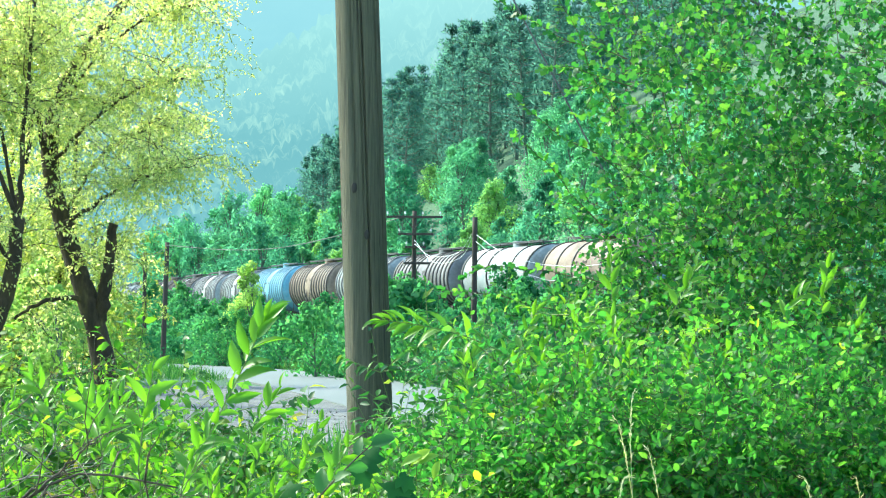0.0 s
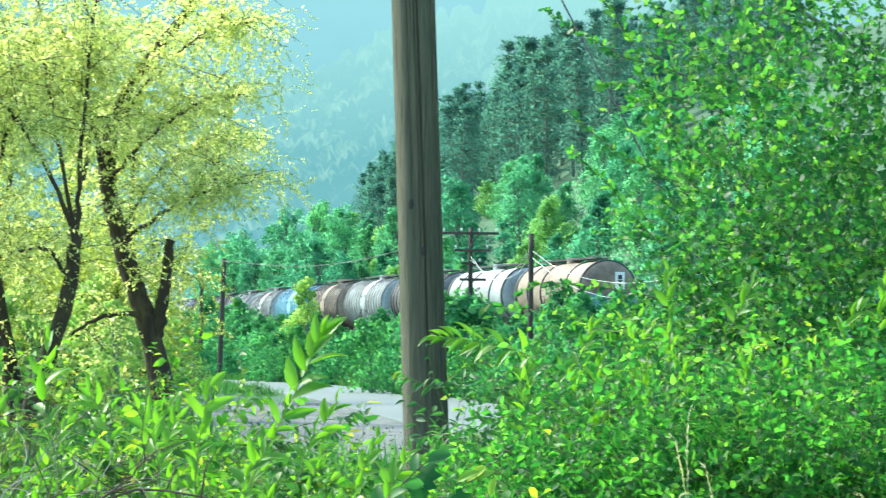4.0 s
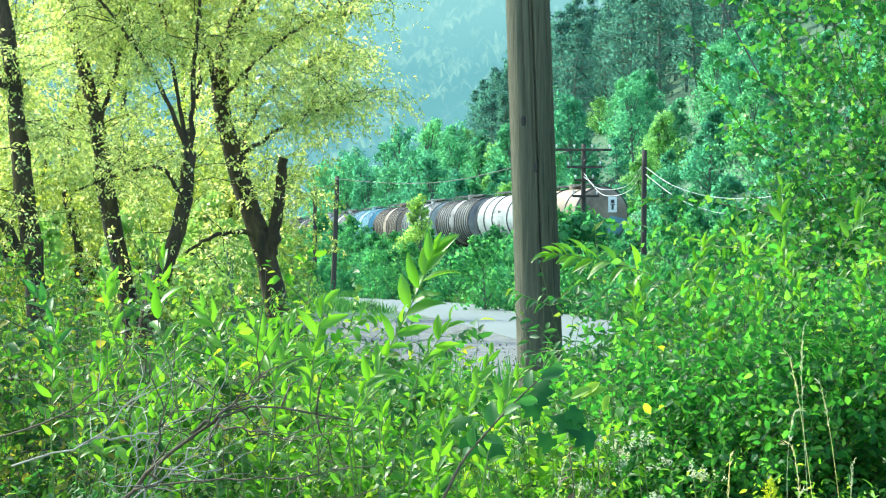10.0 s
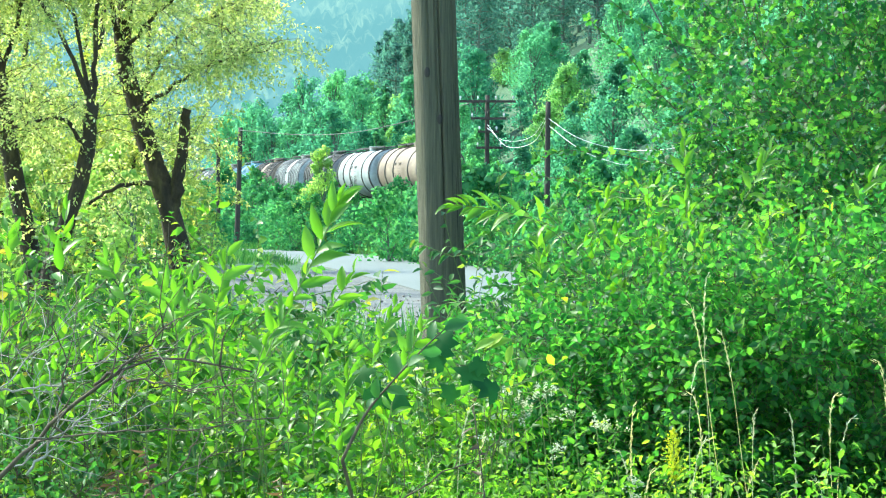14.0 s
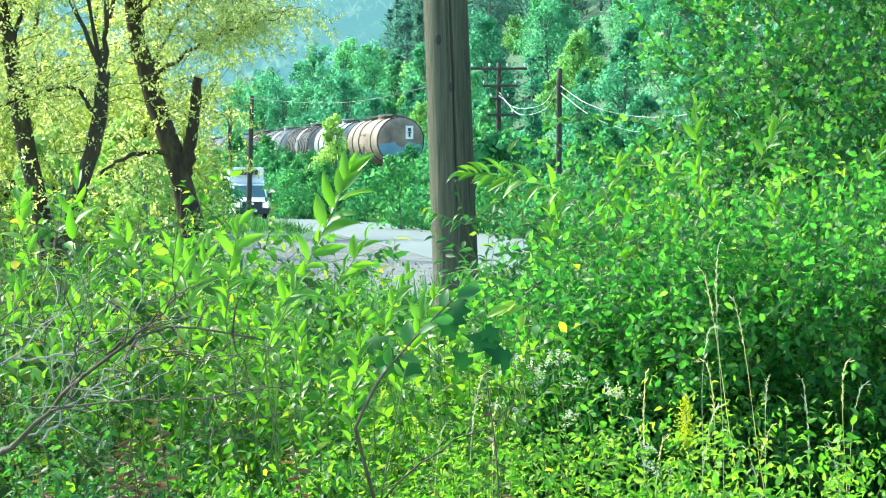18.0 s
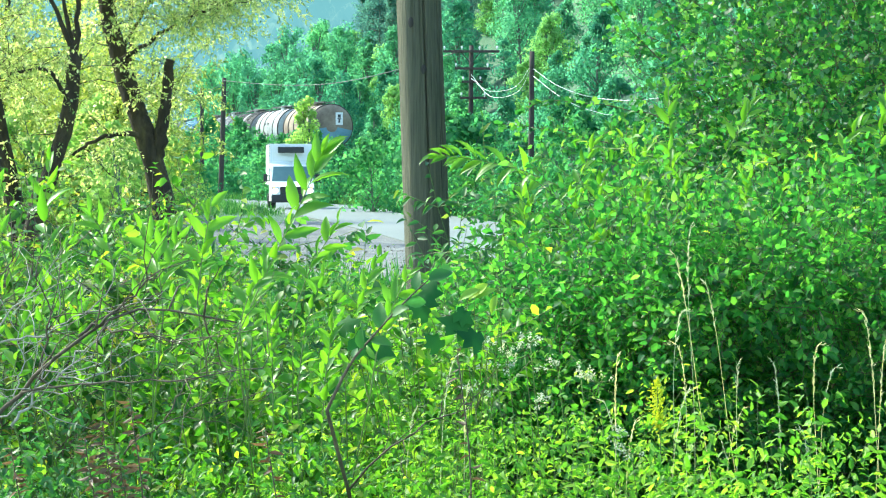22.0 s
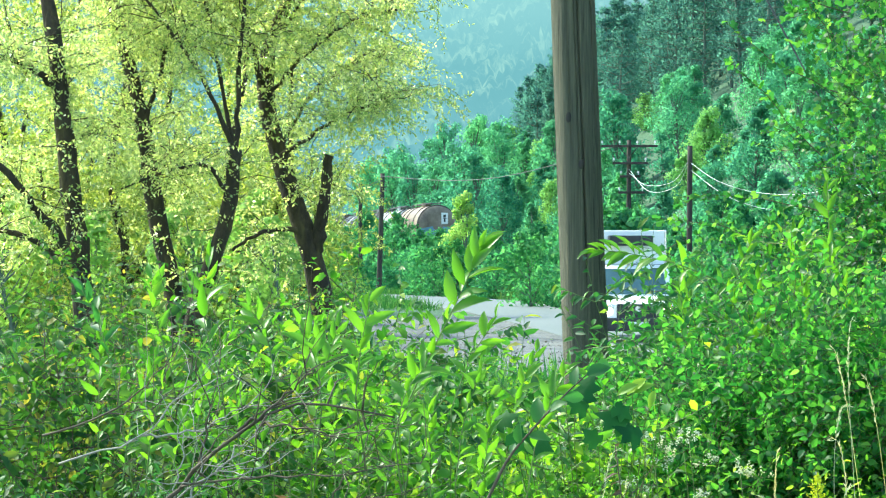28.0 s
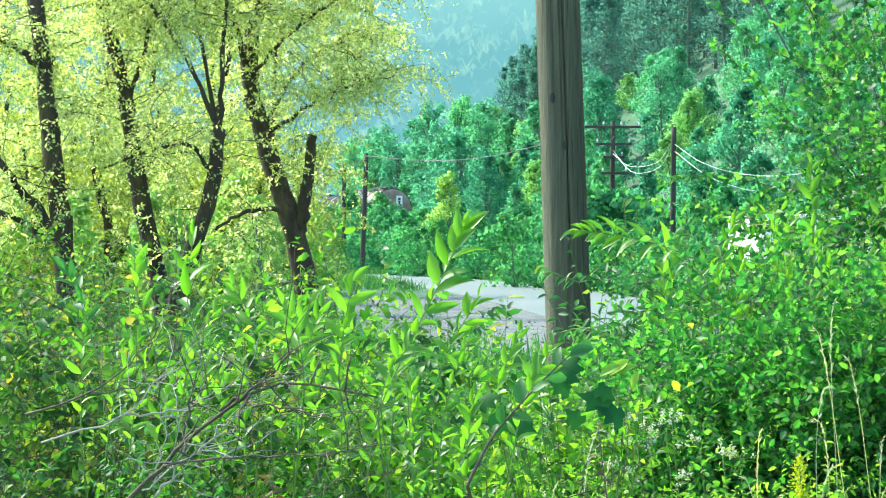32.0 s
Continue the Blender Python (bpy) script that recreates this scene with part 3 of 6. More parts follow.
part("painted_end", blue_end, BLUE_PAINT, wagons[0], "faded blue lower end").location = (0, 0, 3.08)

# ---- the van ----
VAN_WHITE = surface("white van paint", [(0.3, (0.8, 0.81, 0.79)), (0.7, (0.86, 0.87, 0.85))], 1.5, (1, 1, 1), 0.35, fine=30, spread=0.08, bump=0.05)
VAN_BOX = surface("white box panel", [(0.3, (0.78, 0.79, 0.77)), (0.7, (0.84, 0.85, 0.83))], 1.2, (1, 1, 1), 0.55, fine=30, spread=0.1, bump=0.05)
BLACK = surface("black plastic", [(0.3, (0.018, 0.02, 0.022)), (0.7, (0.035, 0.036, 0.04))], 5, (1, 1, 1), 0.55, fine=60, spread=0.2)
RUBBER = surface("tyre rubber", [(0.3, (0.015, 0.015, 0.015)), (0.7, (0.03, 0.03, 0.028))], 5, (1, 1, 1), 0.85, fine=60, spread=0.3)
CHROME = surface("bright metal", [(0.3, (0.6, 0.6, 0.6)), (0.7, (0.7, 0.7, 0.7))], 5, (1, 1, 1), 0.25, 0.9, fine=60, spread=0.1, bump=0.05)
GLASS = surface("tinted window glass", [(0.3, (0.06, 0.12, 0.13)), (0.7, (0.09, 0.17, 0.17))], 1, (1, 1, 1), 0.06, fine=30, spread=0.1, bump=0.0)
LAMP = glow("lit headlamp", (1.0, 0.82, 0.5), 4.0)
AMBER = glow("indicator", (0.8, 0.3, 0.04), 0.3)


def slab(section, half, bevel=0.03):
    """A body of width 2 * half whose side view is section, (y, z) points."""
    bm = bmesh.new()
    a = [bm.verts.new((-half, y, z)) for y, z in section]
    b = [bm.verts.new((half, y, z)) for y, z in section]
    bm.faces.new(a)
    bm.faces.new(b[::-1])
    n = len(section)
    for i in range(n):
        bm.faces.new((a[i], b[i], b[(i + 1) % n], a[(i + 1) % n]))
    bmesh.ops.recalc_face_normals(bm, faces=bm.faces[:])
    bmesh.ops.bevel(bm, geom=bm.edges[:], offset=bevel, segments=2, affect="EDGES", profile=0.6)
    return bm


def plate_on(p0, p1, half0, half1, mat_lift=0.012):
    """A sloping pane from (y, z) p0 to p1, of half widths half0 and half1, a little thick."""
    (y0, z0), (y1, z1) = p0, p1
    n = Vector((0, -(z1 - z0), y1 - y0)).normalized() * mat_lift
    if n.y > 0:
        n = -n
    bm = bmesh.new()
    f = [bm.verts.new(Vector(p) + n) for p in ((-half0, y0, z0), (half0, y0, z0), (half1, y1, z1), (-half1, y1, z1))]
    g = [bm.verts.new(Vector(p) - n) for p in ((-half0, y0, z0), (half0, y0, z0), (half1, y1, z1), (-half1, y1, z1))]
    bm.faces.new(f)
    bm.faces.new(g[::-1])
    for i in range(4):
        bm.faces.new((f[i], g[i], g[(i + 1) % 4], f[(i + 1) % 4]))
    bmesh.ops.recalc_face_normals(bm, faces=bm.faces[:])
    return bm


# the van drives towards -y; its origin is on the road below its front axle
van = thing("delivery_van", "white box delivery van with lit headlights on the road", "van")
cab = part("cab", slab([(-0.88, 0.42), (-0.95, 0.62), (-0.9, 1.02), (-0.25, 1.22), (0.42, 1.98), (0.75, 2.06), (1.3, 2.06), (1.3, 0.35), (-0.7, 0.35)], 0.99, 0.05), VAN_WHITE, van)
part("windscreen", plate_on((-0.2, 1.27), (0.4, 1.94), 0.92, 0.83, 0.02), GLASS, cab, "sloping windscreen with a pale sky reflection")
for g in (-1, 1):
    part("side_window", joined(box((0.02, 0.75, 0.55), (g * 0.993, 0.75, 1.58), 0.005)), GLASS, cab)
    part("cab_door", box((0.012, 1.02, 1.5), (g * 0.992, 0.72, 1.12), 0.004), VAN_WHITE, cab)
    part("headlight", box((0.32, 0.1, 0.32), (g * 0.8, -0.87, 0.86), 0.04), CHROME, cab)
    part("headlight_bulb", rod(0.11, (g * 0.8, -0.9, 0.84), (g * 0.8, -0.95, 0.84), 16), LAMP, cab, "glowing headlamp bulb")
    part("indicator", box((0.1, 0.04, 0.1), (g * 0.86, -0.9, 0.96), 0.01), AMBER, cab)
    part("fog_lamp", rod(0.06, (g * 0.62, -0.93, 0.46), (g * 0.62, -0.985, 0.46), 12), CHROME, cab)
    m = part("mirror", joined(box((0.2, 0.12, 0.36), (g * 1.2, 0.18, 1.42), 0.03), rod(0.02, (g * 0.95, 0.25, 1.3), (g * 1.2, 0.2, 1.3), 6), rod(0.02, (g * 0.95, 0.25, 1.52), (g * 1.2, 0.2, 1.52), 6)), BLACK, van)
    part("wiper", rod(0.012, (g * 0.1 - 0.3, -0.19, 1.3), (g * 0.1 + 0.35, 0.02, 1.47), 6), BLACK, cab)
part("grille", box((1.16, 0.06, 0.46), (0, -0.93, 0.8), 0.02), BLACK, cab)
for z in (0.76, 0.86, 0.96):
    part("grille_bar", box((1.16, 0.02, 0.02), (0, -0.97, z)), STEEL, cab)
part("badge", rod(0.085, (0, -0.955, 0.9), (0, -0.985, 0.9), 20), CHROME, cab, "round chrome badge")
bumper = part("bumper", box((1.95, 0.3, 0.36), (0, -0.86, 0.48), 0.06), BLACK, van, "black plastic front bumper")
part("number_plate", box((0.52, 0.02, 0.11), (0, -1.02, 0.5), 0.004), PLATE, bumper)
cargo = part("cargo_box", box((2.0, 3.7, 1.93), (0, 2.9, 2.035), 0.035), VAN_BOX, van, "white insulated cargo box")
part("roof_unit", box((1.2, 0.42, 0.28), (0, 0.84, 2.72), 0.04), BLACK, cargo, "dark cooling unit above the cab")
part("front_lip", slab([(0.9, 2.08), (1.04, 2.2), (1.04, 2.05)], 0.94, 0.02), VAN_BOX, cargo)
for g in (-1, 1):
    part("edge_trim", joined(box((0.05, 0.05, 1.93), (g * 0.99, 1.04, 2.035), 0.008), box((0.05, 3.7, 0.05), (g * 0.99, 2.9, 2.985), 0.008), box((0.04, 3.7, 0.06), (g * 0.99, 2.9, 1.1), 0.008)), CHROME, cargo)
part("chassis", box((1.2, 4.6, 0.2), (0, 2.6, 0.82)), BLACK, van)
van_wheels = []
for y in (0.0, 3.3):
    for g in (-1, 1):
        bm = bmesh.new()
        rr = [(0.2, -0.11), (0.3, -0.12), (0.345, -0.09), (0.355, 0), (0.345, 0.09), (0.3, 0.12), (0.2, 0.11)]
        rings = [[bm.verts.new((x, q * math.cos(a), q * math.sin(a))) for a in np.linspace(0, 2 * math.pi, 25)[:-1]] for q, x in rr]
        for a, b in zip(rings, rings[1:] + rings[:1]):
            for i in range(24):
                bm.faces.new((a[i], a[(i + 1) % 24], b[(i + 1) % 24], b[i]))
        bmesh.ops.recalc_face_normals(bm, faces=bm.faces[:])
        tyre = part("wheel", bm, RUBBER, van)
        tyre.location = (g * 0.86, y, 0.355)
        part("rim", joined(rod(0.2, (-0.09, 0, 0), (0.09, 0, 0), 16), *[box((0.2, 0.05, 0.3), (0, 0, 0.0), 0.01)]), CHROME, tyre)
        van_wheels.append(tyre)


def motions():
    """The train draws away round the bend; the van comes down the road."""
    times = np.arange(0, 32.01, 1.0)
    start = np.interp(153.0, TRACK_LINE[:, 1], TRACK_STEP)
    for i, w in enumerate(wagons):
        rows = []
        for t in times:
            s = start + TRAIN_SPEED * (t - 9.0) + TRAIN_GAIN * (t - 9.0) ** 2 + 5.3 + i * 11.8
            (x0, y0), (x1, y1) = on_track(s - 3.5), on_track(s + 3.5)
            rows.append((float(t), pose((x0 + x1) / 2, (y0 + y1) / 2, RAIL_Z, 0, 0, math.degrees(math.atan2(-(x1 - x0), y1 - y0)))))
        walk(w, rows)
    step = np.concatenate([[0], np.cumsum(np.linalg.norm(np.diff(ROAD_LINE, axis=0), axis=1))])
    vt, vy = np.array(VAN_TIMES, float).T
    fine_y = lambda t: np.interp(t, vt, vy)
    way = lambda t: np.interp(-np.mean([fine_y(t + d) for d in np.linspace(-0.6, 0.6, 7)]), -ROAD_LINE[:, 1], step)

    def place(s):
        at = lambda q: np.array([np.interp(q, step, ROAD_LINE[:, 0]), np.interp(q, step, ROAD_LINE[:, 1])])
        p, q = at(s - 1.65 * 2), at(s)
        tan = unit(q - p)
        left = np.array([tan[1], -tan[0]]) * VAN_SIDE
        q = q + left
        return q, tan
    rows = []
    for t in np.arange(0, 32.01, 0.5):
        q, tan = place(way(t))
        q2 = q - tan * 3.3
        slope = math.degrees(math.atan2(float(road_z(q2[1]) - road_z(q[1])), 3.3))
        rows.append((float(t), pose(q[0], q[1], float(road_z(q[1])) + 0.035, slope, 0, math.degrees(math.atan2(tan[0], -tan[1])) + VAN_TURN)))
    walk(van, rows)
    for wheel in van_wheels:
        home = wheel.location.copy()
        walk(wheel, [(float(t), Matrix.Translation(home) @ pose(0, 0, 0, math.degrees(way(t) / 0.355))) for t in np.arange(0, 32.001, 1 / 30)])


TRAIN_SPEED, TRAIN_GAIN = 3.1, 0.004
VAN_SIDE, VAN_TURN = 1.65, -2.0
# seconds and metres out along the road
VAN_TIMES = [(0, 296), (10, 255), (14, 206), (16, 177), (17, 171), (18, 163.5), (19, 156), (20, 148), (21, 139.5), (22, 130.5), (23, 120.5), (24, 111), (25, 101), (26, 91.7), (27, 83.6),
             (28, 77), (29, 70.3), (30, 63.6), (31, 57), (32, 50.4), (33, 45)]

# ---- poles and wires ----
POLE_WOOD, tree, bsdf = nodes_of("weathered pole wood")
grain = noise_of(tree, 9, 6, (9, 9, 0.25), 0.65)
streak = noise_of(tree, 3, 3, (24, 24, 0.08), 0.5)
patch = noise_of(tree, 0.9, 3, (1.5, 1.5, 0.5))
col = ramp(tree, grain, [(0.25, (0.035, 0.034, 0.022)), (0.45, (0.085, 0.082, 0.05)), (0.62, (0.125, 0.114, 0.068)), (0.85, (0.19, 0.16, 0.09))])
col = mixed(tree, ramp(tree, streak, [(0.63, (0, 0, 0)), (0.66, (0.75, 0.75, 0.75))]), col, (0.018, 0.014, 0.01))
col = mixed(tree, ramp(tree, patch, [(0.45, (0, 0, 0)), (0.75, (0.6, 0.6, 0.6))]), col, (0.085, 0.09, 0.055))
tree.links.new(col, bsdf.inputs["Base Color"])
bsdf.inputs["Roughness"].default_value = 0.9
bumped(tree, bsdf, grain, 0.8, 0.02)


def near_pole():
    """The wooden pole by the shrubs, leaning a little, with drying cracks and knots."""
    p = thing("wooden_pole", "weathered grey-brown wooden pole with drying cracks among shrubs", "pole", at=(-0.006, 17.0, 0.3))
    k, n = 160, 70
    w = np.arange(k) * 2 * math.pi / k
    z = np.linspace(0, 7.4, n)
    rng = np.random.default_rng(5)
    cracks = [(rng.uniform(math.pi, 2 * math.pi), rng.uniform(0.2, 4), rng.uniform(2.0, 6), rng.uniform(0.012, 0.024)) for _ in range(15)]
    r = np.full((n, k), 0.139) - 0.0022 * z[:, None]
    r += 0.002 * np.sin(3 * w[None] + z[:, None] * 0.7) + 0.0012 * np.sin(7 * w[None] - z[:, None])
    for a, z0, ln, dep in cracks:
        aa = a + 0.05 * np.sin(z * 1.3 + a)
        d = np.abs((w[None] - aa[:, None] + math.pi) % (2 * math.pi) - math.pi)
        r -= dep * np.exp(-(d / 0.03) ** 2) * (np.clip((z - z0) / 0.3, 0, 1) * np.clip((z0 + ln - z) / 0.3, 0, 1))[:, None]
    x = -0.0388 * z
    v = np.stack([x[:, None] + r * np.cos(w), r * np.sin(w), np.broadcast_to(z[:, None], r.shape)], -1)
    i = np.arange(n - 1)[:, None] * k
    j, j2 = np.arange(k)[None], (np.arange(k)[None] + 1) % k
    b = Bag()
    b.add(v, [np.stack([i + j, i + j2, i + k + j2, i + k + j], -1).reshape(-1, 4), ((n - 1) * k + np.arange(k))[None]])
    part("shaft", b.mesh("shaft", POLE_WOOD, True), POLE_WOOD, p)
    for a, zz, s in ((-1.95, 2.3, 0.022), (-1.45, 2.02, 0.02), (-1.85, 3.6, 0.016)):
        kn = bmesh.new()
        bmesh.ops.create_icosphere(kn, subdivisions=2, radius=s, matrix=Matrix.Translation((-0.0388 * zz + 0.134 * math.cos(a), 0.134 * math.sin(a), zz)) @ Matrix.Diagonal((0.8, 0.35, 1.5, 1)))
        part("knot", kn, DARK_WOOD, p)
    for zz in (5.4, 5.75):
        part("clamp", rod(0.145, (-0.0388 * zz, 0, zz), (-0.0388 * zz, 0, zz + 0.05), 24), STEEL, p)
    return p


near_pole()


def wire(name, pts, r, mat, label, category="wire", n=24, sag=0.0):
    b = Bag()
    p = smooth_line(pts, n)
    s = np.linspace(0, 1, n)
    p[:, 2] -= sag * 4 * s * (1 - s)
    tube(b, p, r, 6)
    return tagged(new(name, b.mesh(name, mat, True)), label, category)


wire("guy_wire", [(-0.24, 16.9, 5.75), (1.2, 16.9, 3.05), (2.62, 16.9, 0.42)], 0.006, WIRE, "thin steel guy wire slanting from pole to ground", sag=0.06)
wire("guy_cable", [(-0.24, 16.9, 5.4), (3.4, 16.9, 3.08), (8.2, 17.2, 0.4)], 0.014, WIRE, "dark cable slanting down from the wooden pole", sag=0.05)


def utility_post(at, height, arms, lean=0.0, r=0.1, label="dark tarred wooden post beside the railway"):
    p = thing("utility_pole", label, "utility pole", "line poles along the railway", at=at)
    b = Bag()
    z = np.linspace(-0.2, height, 12)
    tube(b, np.stack([lean * z, 0 * z, z], 1), r - 0.004 * z, 12)
    part("post", b.mesh("post", DARK_WOOD, True), DARK_WOOD, p)
    for zz, half, shift in arms:
        arm = part("crossarm", box((2 * half, 0.1, 0.1), (shift + lean * zz, -0.14, zz), 0.01), DARK_WOOD, p)
        n = max(2, int(half * 4))
        for x in np.linspace(-half + 0.08, half - 0.08, n):
            if abs(x) > 0.12:
                part("insulator", joined(rod(0.012, (shift + x, -0.14, zz + 0.05), (shift + x, -0.14, zz + 0.14), 6), rod(0.045, (shift + x, -0.14, zz + 0.12), (shift + x, -0.14, zz + 0.22), 10, 0.03)), CERAMIC, arm)
    if arms:
        part("brace", joined(rod(0.018, (-0.42, -0.14, arms[0][0]), (0, -0.14, arms[0][0] - 0.5), 6), rod(0.018, (0.42, -0.14, arms[0][0]), (0, -0.14, arms[0][0] - 0.5), 6)), STEEL, p)
    return p


utility_post((1.46, 116, 0.2), 6.75, [(6.5, 1.16, 0.0), (5.8, 0.73, 0.05), (5.26, 0.43, 0.05), (4.6, 0.55, 0.1)], 0.004, 0.115, "dark wooden telegraph pole with four crossarms and insulators")
utility_post((3.5, 103, 0.3), 5.85, [], 0.005, 0.115)
utility_post((-11.75, 155, 0.0), 6.9, [], 0.03, 0.15, "tall dark wooden pole at the roadside")
utility_post((-14.0, 170, 0.0), 6.8, [], 0.0, 0.14)
wire("slack_wire", [(3.52, 103, 5.55), (4.5, 101, 4.79), (5.9, 100, 4.36), (7.6, 97, 4.3), (11, 94, 4.9)], 0.009, WIRE_WHITE, "white slack wire hanging from a wooden post", n=30)
wire("slack_wire", [(3.52, 103, 5.3), (4.46, 101, 4.46), (5.46, 100, 3.96), (6.86, 99, 3.8), (11, 95, 4.5)], 0.009, WIRE_WHITE, "white slack wire hanging from a wooden post", n=30)
wire("slack_wire", [(1.48, 115.8, 5.75), (2.2, 111, 4.72), (3.1, 106, 4.77), (3.5, 103, 5.55)], 0.009, WIRE_WHITE, "white slack wire between two wooden poles")
wire("slack_wire", [(1.48, 115.8, 5.6), (2.1, 111, 4.95), (3.0, 106, 4.95), (3.5, 103, 5.65)], 0.008, WIRE_WHITE, "white slack wire between two wooden poles")
wire("overhead_wire", [(-11.6, 155, 6.75), (-5, 133, 6.2), (1.0, 115.9, 6.7)], 0.018, WIRE, "thin dark overhead wire between line poles", sag=0.3)
wire("overhead_wire", [(-14.0, 170, 6.6), (-11.6, 155, 6.6)], 0.012, WIRE, "thin dark overhead wire between line poles", sag=0.1)

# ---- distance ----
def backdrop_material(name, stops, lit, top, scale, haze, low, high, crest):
    """Far slopes: woods told apart only as faint mottling. Haze and sunlit tops are glowing colour."""
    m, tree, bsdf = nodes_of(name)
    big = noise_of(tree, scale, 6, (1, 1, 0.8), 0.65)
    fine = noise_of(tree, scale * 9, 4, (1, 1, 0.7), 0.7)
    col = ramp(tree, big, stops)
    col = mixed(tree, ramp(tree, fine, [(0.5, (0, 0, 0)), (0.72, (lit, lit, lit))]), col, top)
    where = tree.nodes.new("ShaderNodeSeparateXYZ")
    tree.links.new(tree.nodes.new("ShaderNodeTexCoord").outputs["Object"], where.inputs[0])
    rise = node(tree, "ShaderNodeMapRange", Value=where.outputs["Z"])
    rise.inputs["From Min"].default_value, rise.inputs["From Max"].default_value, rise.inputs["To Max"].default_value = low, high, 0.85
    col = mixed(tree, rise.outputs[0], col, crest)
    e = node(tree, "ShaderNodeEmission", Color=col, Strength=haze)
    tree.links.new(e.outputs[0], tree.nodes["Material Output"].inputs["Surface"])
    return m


def far_slope(name, y, crest, depth, mat, label, tree_h, seed, n=420):
    """A wooded slope whose crest follows (x, z) points; its crest line is ragged with treetops."""
    rng = np.random.default_rng(seed)
    cx, cz = np.array(crest, float).T
    x = np.linspace(cx[0], cx[-1], n)
    top = np.interp(x, cx, cz)
    rag = np.convolve(rng.uniform(0, 1, len(x) + 4), np.ones(3) / 3, "same")[2:-2] * tree_h
    h = np.linspace(0, 1, 60)
    z = top[None] * h[:, None] + rag[None] * h[:, None] ** 3 + rng.uniform(-0.15, 0.15, (60, len(x))) * tree_h * (h[:, None] > 0)
    yy = y + depth * (h[:, None] - 1) + rng.uniform(-0.5, 0.5, z.shape) * tree_h
    v = np.stack([np.broadcast_to(x, z.shape), np.broadcast_to(yy, z.shape), z - 5], -1)
    q = np.arange(z.size).reshape(z.shape)
    f = np.stack([q[:-1, :-1], q[:-1, 1:], q[1:, 1:], q[1:, :-1]], -1).reshape(-1, 4)
    ob = new(name, data_from(name, v.reshape(-1, 3), [f], mat, True))
    return tagged(ob, label, "mountain", kind="structure")


# Distance haze and the sunlit crest are put into these glowing colours.
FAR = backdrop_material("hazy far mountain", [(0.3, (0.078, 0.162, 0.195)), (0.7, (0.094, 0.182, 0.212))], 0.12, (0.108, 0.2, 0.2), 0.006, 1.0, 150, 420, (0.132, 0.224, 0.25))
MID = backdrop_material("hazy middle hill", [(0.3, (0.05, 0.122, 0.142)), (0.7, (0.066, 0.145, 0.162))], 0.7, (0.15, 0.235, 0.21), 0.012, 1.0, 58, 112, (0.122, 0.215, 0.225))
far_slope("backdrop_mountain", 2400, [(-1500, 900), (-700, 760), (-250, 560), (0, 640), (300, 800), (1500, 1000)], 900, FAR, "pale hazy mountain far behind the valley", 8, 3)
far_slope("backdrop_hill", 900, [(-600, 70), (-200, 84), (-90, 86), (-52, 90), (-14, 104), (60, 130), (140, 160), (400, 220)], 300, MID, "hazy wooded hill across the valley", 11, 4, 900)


# ---- trees of the hillside ----
def crown_cards(rng, bag, centre, radii, n, size, outline=DIAMOND, shell=0.72):
    """Leaf clumps through a lobe of a crown, denser at its skin."""
    d = unit(rng.normal(0, 1, (n, 3)))
    r = rng.uniform(shell, 1.0, (n, 1)) ** 0.7 * (1 + 0.16 * np.sin(d[:, :1] * 7 + d[:, 1:2] * 5 + centre[0]))
    at = np.asarray(centre) + d * r * np.asarray(radii)
    along = unit(rng.normal(0, 1, (n, 3)) + d * 0.25 + np.array([0, 0, -0.25]))
    normal = unit(d * 0.9 + rng.normal(0, 0.3, (n, 3)) + np.array([0, 0, 0.3]))
    ln = size * rng.uniform(0.5, 1.3, n)
    leaves(bag, outline, at - along * ln[:, None] * 0.5, along, normal, ln, ln * rng.uniform(0.6, 0.95, n))
    bag.soft.append(np.repeat(unit(0.85 * d + 0.15 * normal + [0, 0, 0.1]), len(outline[0]), 0))


def broadleaf(seed, height, spread, n, size, mat, label, name="broadleaf_tree", lobes=16, low=0.12):
    rng = np.random.default_rng(seed)
    t = thing(name, label, "tree", "trees of the hillside")
    wood, crown = Bag(), Bag()
    line = wander(rng, (0, 0, -0.4), (0, 0, 1), height * 0.85, 8, 0.06, 0.1)
    tube(wood, line, np.linspace(0.018, 0.005, 9) * height, 8)
    for i in range(lobes):
        h = low + (1 - low) * (i + 0.5) / lobes
        wide = spread * (1.05 - abs(h - 0.42) * 1.35)
        a = rng.uniform(0, 2 * math.pi)
        off = wide * rng.uniform(0.3, 0.8)
        c = np.array([math.cos(a) * off, math.sin(a) * off, h * height * 0.95])
        p = line[min(8, max(1, int(h * 7)))]
        tube(wood, smooth_line([p, (p + c) / 2 + [0, 0, -0.1], c], 4), np.linspace(0.007, 0.002, 4) * height, 4, False)
        q = max(wide * 0.5, spread * 0.2) * rng.uniform(0.75, 1.25)
        crown_cards(rng, crown, c, (q, q, q * rng.uniform(0.7, 1.05)), int(n / lobes), size, DIAMOND, 0.4)
    part("trunk", wood.mesh("trunk", HILL_BARK, True), HILL_BARK, t)
    part("crown", crown, mat, t)
    return t


